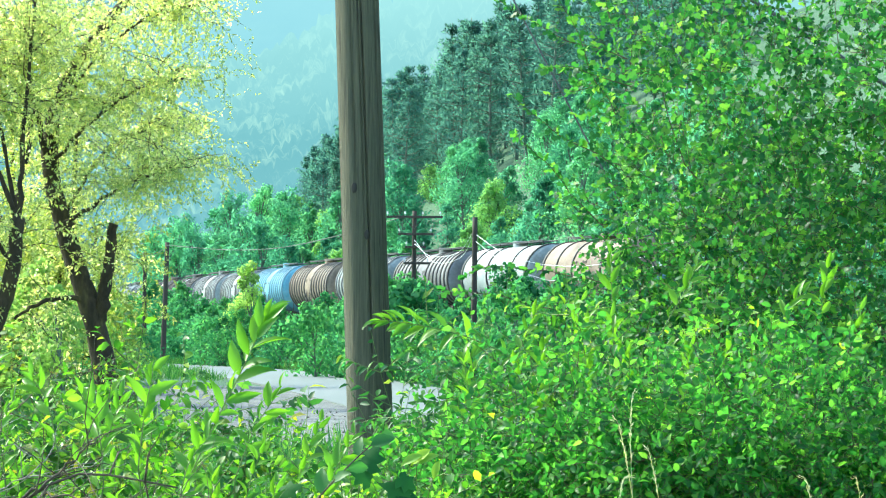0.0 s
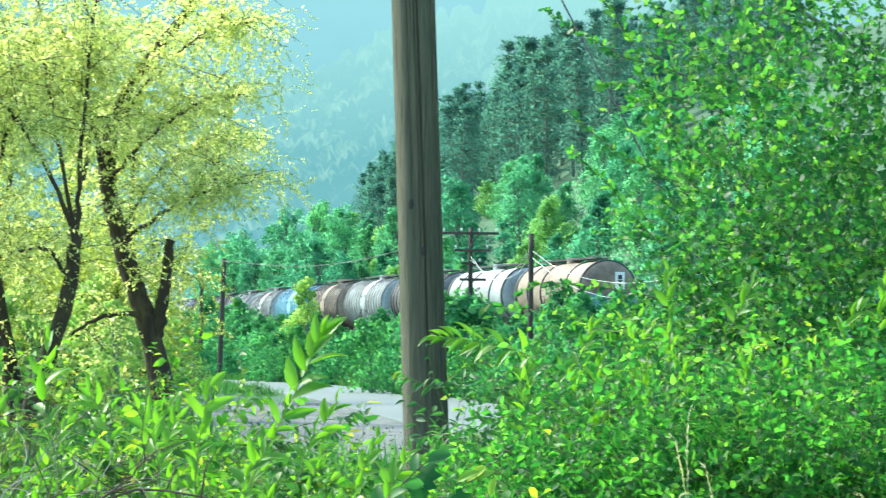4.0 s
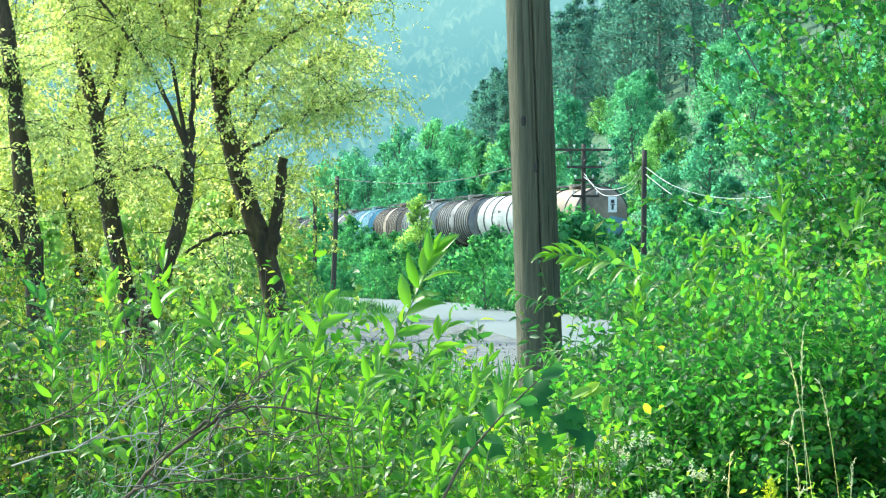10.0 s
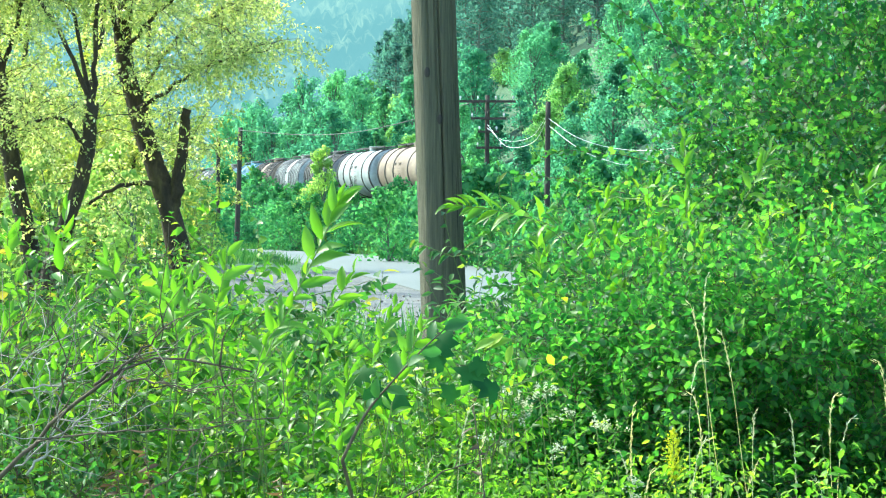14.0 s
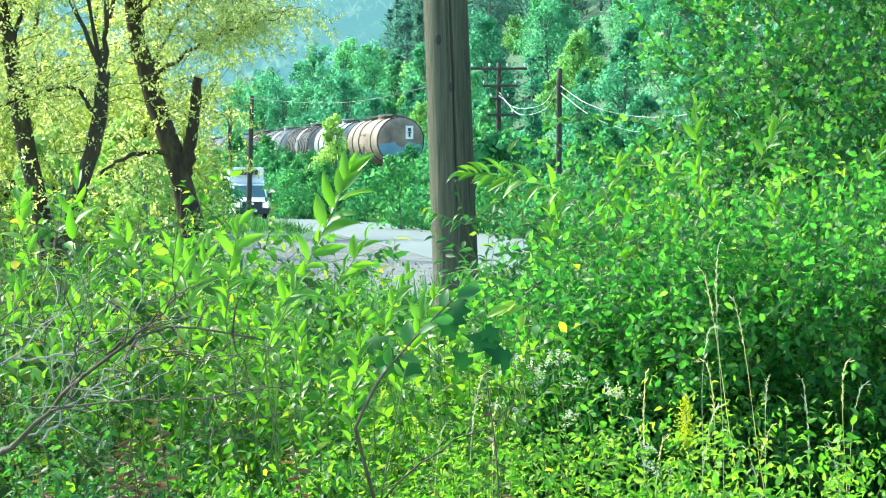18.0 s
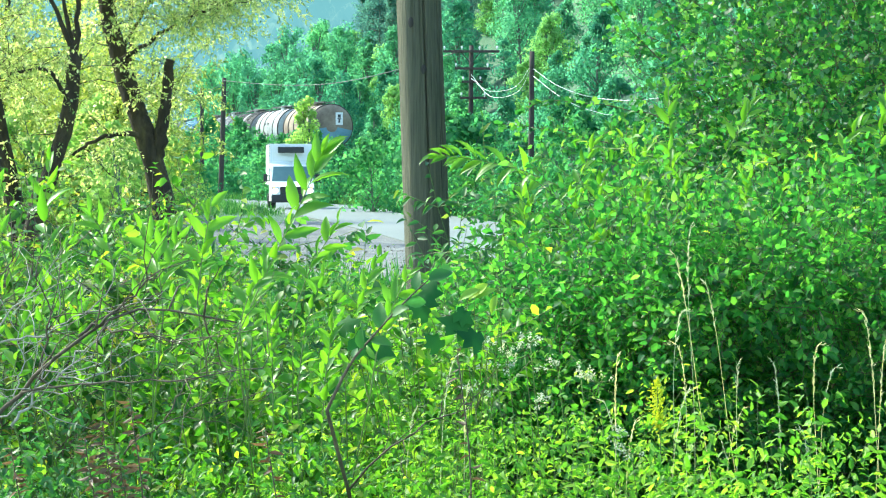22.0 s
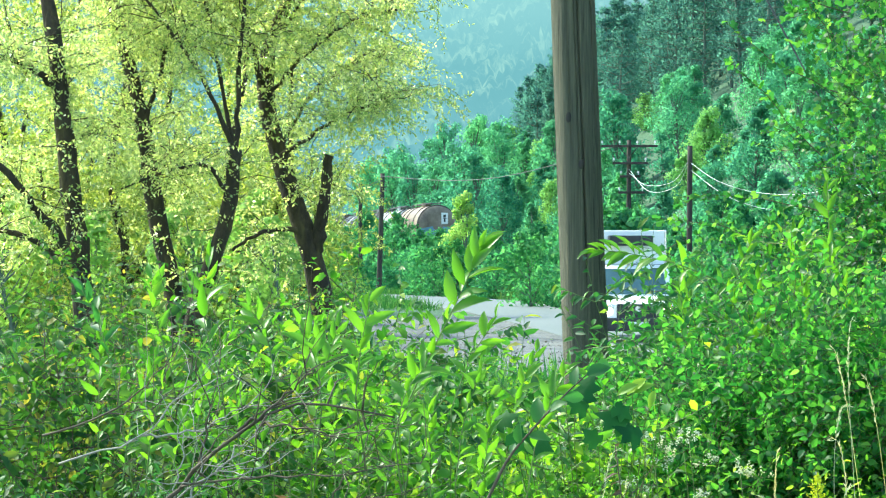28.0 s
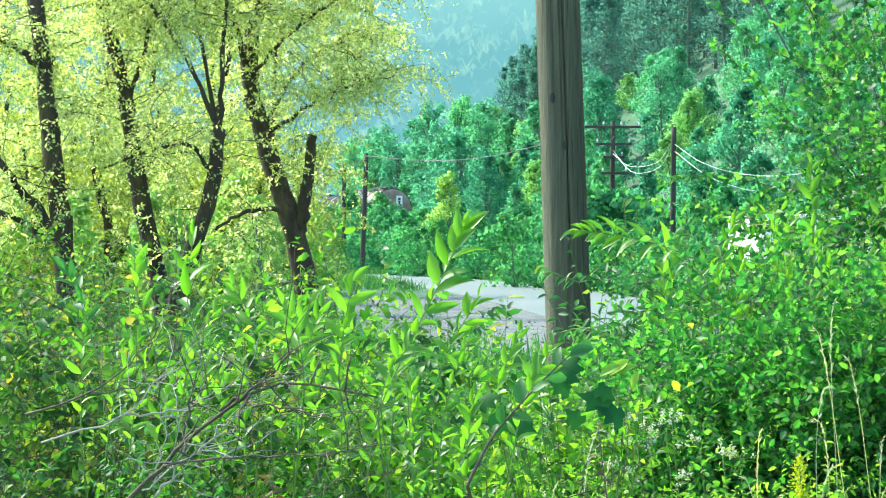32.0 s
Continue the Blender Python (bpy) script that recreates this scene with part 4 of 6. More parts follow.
def pine(seed, height, spread, n, mat, label, bare=0.25, droop=0.0):
    """A pine: whorls of limbs that rise at their tips, each limb carrying loose tufts of needles."""
    rng = np.random.default_rng(seed)
    t = thing("pine_tree", label, "tree", "trees of the hillside")
    wood, crown = Bag(), Bag()
    line = wander(rng, (0, 0, -0.5), (0, 0, 1), height, 10, 0.03, 0.1)
    tube(wood, line, np.linspace(0.013, 0.002, 11) * height, 8)
    tiers = int(height * 1.05)
    for i in range(tiers):
        h = bare + (0.985 - bare) * (i + rng.uniform(0, 0.7)) / tiers
        p = np.array([np.interp(h, np.linspace(0, 1, 11), line[:, k]) for k in range(3)])
        shape = min(1.0, (1.0 - h) * 2.1 + 0.1) * (0.75 + 0.25 * min(1.0, (h - bare) * 5))
        arms = int(rng.integers(3, 6))
        for a in rng.uniform(0, 2 * math.pi) + np.arange(arms) * 2 * math.pi / arms + rng.uniform(-0.5, 0.5, arms):
            reach = spread * shape * rng.uniform(0.45, 1.15)
            limb = wander(rng, p, (math.cos(a), math.sin(a), rng.uniform(-0.05, 0.35) - droop), reach, 4, 0.1, 0.05)
            tube(wood, limb, np.linspace(0.0035, 0.001, 5) * height, 4, False)
            tufts = max(2, int(reach * 1.6))
            centres, _ = along_line(limb, tufts, 0.4)
            for c in centres:
                m = max(4, int(n / tiers / arms / tufts))
                d = unit(rng.normal(0, 1, (m, 3)))
                r = (0.42 + 0.1 * reach) * rng.uniform(0.6, 1.15)
                at = c + d * rng.uniform(0.3, 1.0, (m, 1)) * r * [1, 1, 0.7] + [0, 0, 0.1]
                ln = rng.uniform(0.22, 0.42, m) * (0.7 + 0.02 * height)
                leaves(crown, DIAMOND, at, unit(d + [0, 0, 0.5]), unit(rng.normal(0, 0.6, (m, 3)) + [0, 0, 0.7]), ln, ln * 0.5)
                crown.soft.append(np.repeat(unit(0.5 * d + [0.45 * math.cos(a), 0.45 * math.sin(a), 0.45]), len(DIAMOND[0]), 0))
    part("trunk", wood.mesh("trunk", HILL_BARK, True), HILL_BARK, t)
    part("crown", crown, mat, t)
    return t


WOOD_LABEL = "leafy green broadleaf tree on the wooded hillside"
PINE_LABEL = "tall dark blue-green pine on the steep hillside"
rng = np.random.default_rng(11)
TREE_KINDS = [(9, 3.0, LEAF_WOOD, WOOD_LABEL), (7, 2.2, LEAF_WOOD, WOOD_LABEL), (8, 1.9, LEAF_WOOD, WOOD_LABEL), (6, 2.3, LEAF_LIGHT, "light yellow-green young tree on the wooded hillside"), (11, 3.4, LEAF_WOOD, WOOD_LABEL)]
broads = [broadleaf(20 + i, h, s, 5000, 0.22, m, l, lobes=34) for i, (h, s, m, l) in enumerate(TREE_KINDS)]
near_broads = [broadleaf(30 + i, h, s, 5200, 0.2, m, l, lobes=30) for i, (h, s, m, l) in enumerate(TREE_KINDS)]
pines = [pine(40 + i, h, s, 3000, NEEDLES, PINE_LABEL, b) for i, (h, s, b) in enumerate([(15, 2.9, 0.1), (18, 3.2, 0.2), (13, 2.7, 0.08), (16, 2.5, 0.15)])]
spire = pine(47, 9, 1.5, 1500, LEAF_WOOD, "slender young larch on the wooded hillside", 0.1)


def plant(proto, used, x, y, scale, tall=1.0, sink=0.15):
    z = float(land(np.array(x), np.array(y))) - sink
    m = Matrix.LocRotScale((x, y, z), Euler((0, 0, rng.uniform(0, 6.28))), (scale, scale, scale * tall))
    if proto not in used:
        used.append(proto)
        proto.matrix_basis = m
        return proto
    keep = proto.scale.copy()
    ob = copy_thing(proto, Matrix.LocRotScale(m.translation, m.to_quaternion(), (scale / keep[0], scale / keep[1], scale * tall / keep[2])))
    return ob


used = []
places = []


def room(x, y, gap):
    if all((x - a) ** 2 + (y - b) ** 2 > gap * gap for a, b in places):
        places.append((x, y))
        return True
    return False


def in_wedge(x, y, lo=-75, hi=205):
    return lo < 1000 * x / y < hi


def crest_of(a, rows):
    return float(np.interp(a, *np.array(rows, float).T))


# how high the crowns of the mixed wood and of the pine wood behind it reach, in thousandths over eye level
WOOD_CREST = [(-60, 34), (-48, 42), (-28, 55), (-20, 62), (2, 64), (32, 73), (52, 76), (62, 92), (80, 102), (110, 110), (200, 130)]
PINE_CREST = [(-26, 66), (-14, 80), (-4, 100), (10, 108), (24, 111), (35, 122), (60, 142), (130, 175)]


def top_of(x, y, height):
    return (float(land(np.array(x), np.array(y))) + height - EYE) / y * 1000


for u0, u1, y0, y1, tries, gap, kinds in ((7, 17, 92, 330, 240, 3.4, (0, 1, 2, 3, 1, 2)), (15, 36, 100, 330, 420, 4.2, (0, 1, 2, 4, 0, 3)), (36, 70, 110, 330, 200, 5.0, (4, 0))):
    for _ in range(tries):
        y, u = rng.uniform(y0, y1), rng.uniform(u0, u1)
        x = float(track_x(y)) + u / 0.955
        k = kinds[rng.integers(len(kinds))]
        size, tall = rng.uniform(0.7, 1.15) * (0.8 if u0 == 7 else 1.0), rng.uniform(0.85, 1.2)
        over = crest_of(1000 * x / y, WOOD_CREST) + rng.normal(0, 3)
        if not in_wedge(x, y, -75, 195 if u0 == 7 else 125) or top_of(x, y, TREE_KINDS[k][0] * size * tall) > over or not room(x, y, gap):
            continue
        if rng.uniform() < 0.08:
            plant(spire, used, x, y, min(size, 1.0))
        else:
            plant((near_broads if y < 165 and u < 24 else broads)[k], used, x, y, size, tall)
stand = 0
for x, y, k, size in ((-17.1, 300, 2, 0.72), (-5.6, 290, 0, 0.8), (-4.2, 284, 3, 0.72), (-6.6, 300, 2, 0.85)):
    places.append((x, y))
    plant(pines[k], used, x, y, size)
for _ in range(6000):
    y, a = rng.uniform(255, 520), rng.uniform(-26, 125)
    x = a * y / 1000
    k, size = int(rng.integers(4)), rng.uniform(0.75, 1.1)
    top = top_of(x, y, (15, 18, 13, 16)[k] * size)
    if x - float(track_x(y)) < 20 or top > crest_of(a, PINE_CREST) + rng.normal(0, 2.5) or top < crest_of(a, WOOD_CREST) - 4 or stand >= 260 or not room(x, y, 3.9):
        continue
    stand += 1
    plant(pines[k], used, x, y, size)

for _ in range(160):
    y, u = rng.uniform(232, 345), rng.uniform(6.5, 20)
    x = float(track_x(y)) + u / 0.955
    if in_wedge(x, y, -82, 20) and room(x, y, 3.2):
        plant(broads[(4, 0, 4, 1)[rng.integers(4)]], used, x, y, rng.uniform(0.95, 1.25))
for i, spare in enumerate([*broads, *near_broads, *pines, spire]):
    if spare not in used:
        plant(spare, used, float(track_x(150.0 + 9 * i)) + 9, 150.0 + 9 * i, 0.6)

# ---- shrubs of the railway bank and the verge ----
bank = [broadleaf(60 + i, h, s, 2000, 0.16, m, l, "bank_shrub", 18, 0.08) for i, (h, s, m, l) in enumerate([
    (3.0, 1.7, LEAF_BANK, "dense green shrub on the railway bank"), (3.6, 1.5, LEAF_BANK, "dense green shrub on the railway bank"),
    (2.3, 1.8, LEAF_BANK, "low spreading shrub on the railway bank"), (4.6, 1.3, LEAF_YELLOW, "light yellow-green young tree on the railway bank")])]
for b in bank:
    tagged(b, category="shrub", group="shrubs of the railway bank")
plant(broadleaf(64, 5.9, 1.5, 4200, 0.16, LEAF_YELLOW, "bushy yellow-green young tree on the railway bank", "bank_shrub", 26, 0.04), used, -7.55, 165.5, 1.1)
for k, x, y, s in ((1, -7.9, 162.5, 1.0), (0, -6.4, 161.5, 1.05), (1, -8.9, 163.5, 0.9), (2, -5.2, 158, 1.2)):
    plant(bank[k], used, x, y, s)
for k, x, y, s in ((1, -10.4, 172, 1.2), (0, -9.5, 168, 1.25)):
    plant(bank[k], used, x, y, s)
places += [(-7.9, 166), (-6.6, 165)]
for k, x, y, s in ((0, -2.7, 120, 1.15), (1, -0.8, 118, 1.05), (0, 0.5, 113.5, 1.5), (1, 2.0, 113.5, 1.2), (0, 1.3, 112.5, 1.45), (0, 3.2, 110, 1.1), (1, 4.6, 105, 1.1), (0, 5.2, 99, 1.1), (1, 6.4, 95, 1.2), (2, 4.3, 101, 1.3), (1, 4.4, 93, 1.1), (0, 7.4, 90, 1.2), (1, 5.6, 104, 1.2), (1, 8.5, 96, 1.3)):
    places.append((x, y))
    plant(bank[k], used, x, y, s)
for _ in range(900):
    y = rng.uniform(84, 240)
    lo, hi = float(np.interp(-y, -ROAD_LINE[:, 1], ROAD_LINE[:, 0])) + 3.4, float(track_x(y)) - 2.3
    if hi > lo:
        x = rng.uniform(lo, hi)
        if y > 145 and x < lo + 3.2:
            continue
        if room(x, y, 2.1):
            plant(bank[rng.integers(3)], used, x, y, rng.uniform(0.8, 1.1) * ((1.5 if y > 200 else 1.14) if y > 125 and x > hi - 4 else 0.95))
for _ in range(120):
    y = rng.uniform(120, 240)
    x = float(np.interp(-y, -ROAD_LINE[:, 1], ROAD_LINE[:, 0])) - rng.uniform(5, 15)
    if y > 150 and room(x, y, 2.0):
        plant(bank[rng.integers(4)], used, x, y, rng.uniform(0.7, 1.2))

for y in np.arange(124, 142, 2.0):
    x = float(np.interp(-y, -ROAD_LINE[:, 1], ROAD_LINE[:, 0])) + rng.uniform(3.5, 4.2)
    plant(bank[2], used, x, float(y), rng.uniform(0.45, 0.65))


# ---- willows ----
def willow(stems, seed, twigs, per, label, reach=2.8, leaf=0.115, low=0.45, n=20):
    """A willow from the lines of its stems (each: points, start and end radius, leafing); the first stem's foot is its base."""
    rng = np.random.default_rng(seed)
    foot = np.array(stems[0][0][0], float)
    t = thing("willow_tree", label, "tree", "willows by the road", at=foot)
    crown = Bag()
    for pts, r0, r1, leafing in stems:
        line = smooth_line(np.array(pts, float) - foot, 18)
        line[1:-1] += rng.normal(0, 0.02, (16, 3))
        b = Bag()
        tube(b, line, np.linspace(r0, r1, 18) * (1 + 0.06 * rng.normal(0, 1, 18)), 12)
        part("trunk" if r0 > 0.12 else "limb", b.mesh("trunk", BARK, True), BARK, t)
        for _ in range(int(twigs * leafing)):
            sprays = Bag()
            p = line[int(rng.uniform(low, 1.0) * 17)]
            a = rng.uniform(0, 2 * math.pi)
            if r0 > 0.12 and math.sin(a) < 0.25 and rng.uniform() < 0.96:
                a = rng.uniform(0.3, math.pi - 0.3)
            limb = wander(rng, p, (math.cos(a), math.sin(a), rng.uniform(0.0, 1.1)), reach * rng.uniform(0.35, 1.25), 8, 0.22, -0.07)
            tube(sprays, limb, np.linspace(0.013, 0.003, 9), 4, False)
            for k in range(per):
                q = limb[rng.integers(1, 9)]
                b2 = rng.uniform(0, 2 * math.pi)
                tw = wander(rng, q, (math.cos(b2), math.sin(b2), rng.uniform(-0.6, 0.8)), rng.uniform(0.5, 1.5), 6, 0.22, -0.16)
                if leaf < 0.15 and k % 3 == 0:
                    tube(sprays, tw[::2], np.linspace(0.004, 0.0012, 4), 3, False)
                leafy(rng, crown, tw, n, leaf * 0.95, 0.44, DIAMOND, 0.05, 0.2, 0.2)
            part("branch", sprays, BARK, t)
    part("crown", crown, LEAF_WILLOW_LIT if leaf < 0.15 else LEAF_WILLOW_REAR, t)
    return t


def line_at(d, rows):
    return [spot(a, e, d + o) for a, e, o in rows]


WILLOW_LABEL = "willow with dark leaning trunk and pale sunlit yellow-green leaves"
willow([(line_at(62, [(-93, -32, 0), (-94.5, -20, 0), (-99, 2, 0), (-103, 16, 0), (-111, 38, 0.3), (-116, 58, 0.6), (-114, 82, 1), (-104, 102, 1.3), (-86, 124, 1.5), (-76, 142, 1.6)]), 0.31, 0.09, 1.0),
        (line_at(62, [(-99, 4, 0), (-96, 18, -0.2), (-93.5, 40, -0.3)]), 0.17, 0.1, 0.15),
        (line_at(62, [(-101, 12, 0), (-109, 14, -0.3), (-119, 12, -0.6), (-128, 6, -0.8)]), 0.07, 0.03, 0.15),
        (line_at(62, [(-111, 40, 0), (-98, 48, -0.4), (-84, 56, -0.8), (-70, 60, -1.2)]), 0.05, 0.02, 0.9),
        (line_at(62, [(-116, 60, 0.6), (-102, 76, -0.4), (-84, 88, -0.8), (-68, 92, -1)]), 0.05, 0.02, 0.9),
        (line_at(62, [(-114, 80, 0.8), (-100, 98, 0.2), (-84, 112, -0.4), (-66, 118, -0.6)]), 0.045, 0.02, 0.9),
        (line_at(62, [(-111, 42, 0.3), (-100, 62, 1.0), (-86, 72, 1.4), (-70, 76, 1.6)]), 0.045, 0.02, 0.8),
        (line_at(62, [(-116, 60, 0.6), (-124, 90, 0.2), (-126, 120, 0)]), 0.07, 0.03, 0.7)], 71, 30, 11, WILLOW_LABEL, 1.9)
willow([(line_at(60, [(-145, -36, 0), (-142, -18, 0), (-136, 0, 0), (-130, 18, 0), (-127, 42, 0)]), 0.21, 0.15, 0.3),
        (line_at(60, [(-127, 40, 0), (-126, 66, 0.3), (-124, 96, 0.6), (-120, 130, 0.8)]), 0.06, 0.025, 1.0),
        (line_at(60, [(-127, 40, 0), (-135, 60, -0.3), (-150, 84, -0.6), (-166, 104, -0.9)]), 0.06, 0.025, 1.0),
        (line_at(60, [(-128, 42, 0), (-132, 66, 0.5), (-138, 96, 0.9), (-142, 130, 1.0)]), 0.05, 0.025, 1.0),
        (line_at(60, [(-129, 26, 0), (-138, 36, -0.4), (-152, 34, -0.8), (-168, 28, -1.2)]), 0.055, 0.02, 0.35)], 72, 26, 11, WILLOW_LABEL, 2.6)
willow([(line_at(61, [(-146, -34, 0), (-149, -10, 0), (-155, 18, 0), (-159, 44, 0), (-165, 72, 0.4), (-175, 106, 0.8), (-186, 140, 1)]), 0.24, 0.11, 1.0),
        (line_at(61, [(-160, 50, 0), (-152, 78, 0.4), (-148, 110, 0.8)]), 0.06, 0.025, 1.0)], 73, 46, 12, WILLOW_LABEL, 2.8)
willow([(line_at(59, [(-180, -30, 0), (-183, 4, 0), (-187, 34, 0), (-190, 64, 0), (-196, 104, 0.5), (-202, 140, 1)]), 0.24, 0.13, 1.0),
        (line_at(59, [(-182, -6, 0), (-190, 11, -0.4), (-197, 19, -0.6), (-205, 29, -0.8), (-218, 43, -1)]), 0.11, 0.07, 0.3),
        (line_at(59, [(-183, -4, 0), (-195, 7, -0.3), (-206, 12, -0.5), (-222, 14, -0.7)]), 0.08, 0.05, 0.2),
        (line_at(59, [(-190, 62, 0), (-197, 69, -0.4), (-207, 74, -0.6), (-222, 77, -0.8)]), 0.08, 0.05, 0.6)], 74, 38, 12, WILLOW_LABEL, 2.8)
behind = []
for d, a, seed in ((78, -170, 75), (84, -128, 76), (90, -196, 77)):
    x = a * d / 1000
    z = float(land(np.array(x), np.array(float(d)))) - 0.1
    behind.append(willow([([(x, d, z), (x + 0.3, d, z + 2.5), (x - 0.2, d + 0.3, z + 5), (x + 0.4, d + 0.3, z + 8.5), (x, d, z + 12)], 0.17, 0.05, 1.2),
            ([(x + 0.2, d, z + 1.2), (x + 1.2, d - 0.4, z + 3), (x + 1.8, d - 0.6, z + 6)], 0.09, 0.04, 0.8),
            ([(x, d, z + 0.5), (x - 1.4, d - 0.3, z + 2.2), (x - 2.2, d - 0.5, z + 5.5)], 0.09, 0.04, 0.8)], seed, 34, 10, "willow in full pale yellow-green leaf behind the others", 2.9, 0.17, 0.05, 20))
for i, (d, a, turn) in enumerate(((94, -150, 60), (100, -182, 140), (108, -128, 220), (92, -226, 300), (112, -205, 20), (104, -104, 100), (80, -212, 200), (120, -160, 250))):
    x = a * d / 1000
    copy_thing(behind[i % 3], pose(x, d, float(land(np.array(x), np.array(float(d)))) - 0.1, 0, 0, turn))
for i, (x, y, k, g) in enumerate([(-8.2, 74, 3, 0.9), (-10.6, 72, 3, 1.0), (-13.2, 74, 3, 0.95), (-15.6, 76, 3, 1.0), (-9.5, 80, 3, 1.1), (-12.0, 84, 3, 1.1), (-17.5, 84, 3, 1.1), (-8.7, 92, 3, 0.8), (-11.0, 98, 0, 1.2), (-9.6, 108, 3, 0.8), (-12.5, 122, 2, 0.7), (-14, 130, 2, 0.75), (-12.2, 142, 0, 0.95), (-13.4, 138, 2, 0.55), (-15.6, 142, 0, 0.8), (-17, 150, 0, 0.9)]):
    plant(bank[k], used, x, y, g, 0.9)


# ---- foreground shrubs ----
def base_z(x, y):
    return float(land(np.array(float(x)), np.array(float(y))))


def shrub(name, at, height, spread, stems, shoots, per, leaf, ratio, mat, outline, label, seed, stem_mat=None, lift=0.02, category="shrub", upright=0.9, first=0.2, group="shrubs in the foreground", flat=0.5):
    rng = np.random.default_rng(seed)
    t = thing(name, label, category, group, at=at)
    green = Bag()
    for _ in range(stems):
        wood = Bag()
        a = rng.uniform(0, 2 * math.pi)
        tilt = rng.uniform(0.05, 1.0) * spread / height
        ln = height * rng.uniform(0.75, 1.12)
        stem = wander(rng, (rng.normal(0, 0.12), rng.normal(0, 0.12), -0.08), (math.cos(a) * tilt * 1.5, math.sin(a) * tilt * 1.5, 1), ln, 9, 0.22 if category == "weed" else 0.15, lift + 0.03)
        tube(wood, stem, np.linspace(0.006, 0.0018, 10) * (0.6 + 0.3 * height) * (0.22 if category == "weed" else 0.5), 6, False)
        for _ in range(shoots):
            u = rng.uniform(first, 1.0)
            p = stem[int(u * 9)]
            b = rng.uniform(0, 2 * math.pi)
            sh = wander(rng, p, (math.cos(b), math.sin(b), rng.uniform(-0.2, upright)), rng.uniform(0.18, 0.5) * (0.6 + 0.25 * height) * (1.25 - 0.6 * u), 6, 0.14, 0.03)
            if category != "weed":
                tube(wood, sh[::2], np.linspace(0.0024, 0.0009, 4) * (0.7 + 0.2 * height), 3, False)
            leafy(rng, green, sh, per, leaf, ratio, outline, 0.1, 0.5, flat)
        leafy(rng, green, stem, int(per * 2.6), leaf * 1.05, ratio, outline, 0.08, 0.5, flat)
        part("stem", wood, stem_mat or TWIG, t)
    part("foliage", green, mat, t)
    return t


FRESH_LABEL = "bright green leafy shrub with upright young shoots"
for i, (a, d, h, leaf) in enumerate([(-205, 8.6, 1.08, 0.06), (-172, 8.0, 1.06, 0.07), (-150, 8.6, 1.08, 0.05), (-122, 9.0, 1.14, 0.066), (-96, 7.8, 1.0, 0.06), (-70, 8.8, 1.04, 0.07), (-44, 8.2, 1.0, 0.066),
                                     (-22, 9.4, 0.86, 0.05), (0, 9.0, 0.78, 0.06), (-215, 10.5, 1.14, 0.05), (-100, 11.5, 1.12, 0.06), (-165, 12, 1.18, 0.05), (-190, 13.5, 1.2, 0.06), (-130, 13.5, 1.2, 0.05),
                                     (-75, 13.0, 1.0, 0.05), (-48, 12.5, 0.86, 0.06), (-20, 13, 0.72, 0.05), (8, 12.4, 0.7, 0.05)]):
    x = a * d / 1000
    shrub("leafy_shrub", (x, d, base_z(x, d)), h * (1.2 if a < -60 else 1.08), 0.5, 12, 19, int(0.78 / leaf), leaf * (0.64 if a < -115 else 0.72), 0.55 if a < -60 else 0.46, LEAF_DULL if a < -140 or (a < -115 and i % 3) else (LEAF_FRESH, LEAF_FRESH, LEAF_SHRUB)[i % 3], OVAL,
          "dull green twiggy shrub with small leaves" if a < -140 or (a < -115 and i % 3) else FRESH_LABEL, 100 + i, TWIG if a < -115 else GREEN_STEM, first=0.05, flat=0.55)
for i, (a, d, h) in enumerate([(34, 9.8, 0.98), (52, 9.8, 1.42), (72, 10.2, 1.4), (92, 10.0, 1.5), (122, 10.0, 1.3), (150, 10.2, 1.12), (182, 10.0, 1.0), (75, 11.2, 1.45), (50, 10.8, 1.48), (108, 11.2, 1.5), (30, 11.5, 0.9), (138, 10.8, 1.15), (172, 10.8, 1.05)]):
    x = a * d / 1000
    shrub("leafy_shrub", (x, d, base_z(x, d)), h, 0.5, 12, 20, 11, 0.054, 0.33, (LEAF_FRESH, LEAF_SHRUB, LEAF_SHRUB)[i % 3], OVAL, "fresh green shrub with long leafy shoots below the hawthorn", 130 + i, GREEN_STEM, first=0.05)


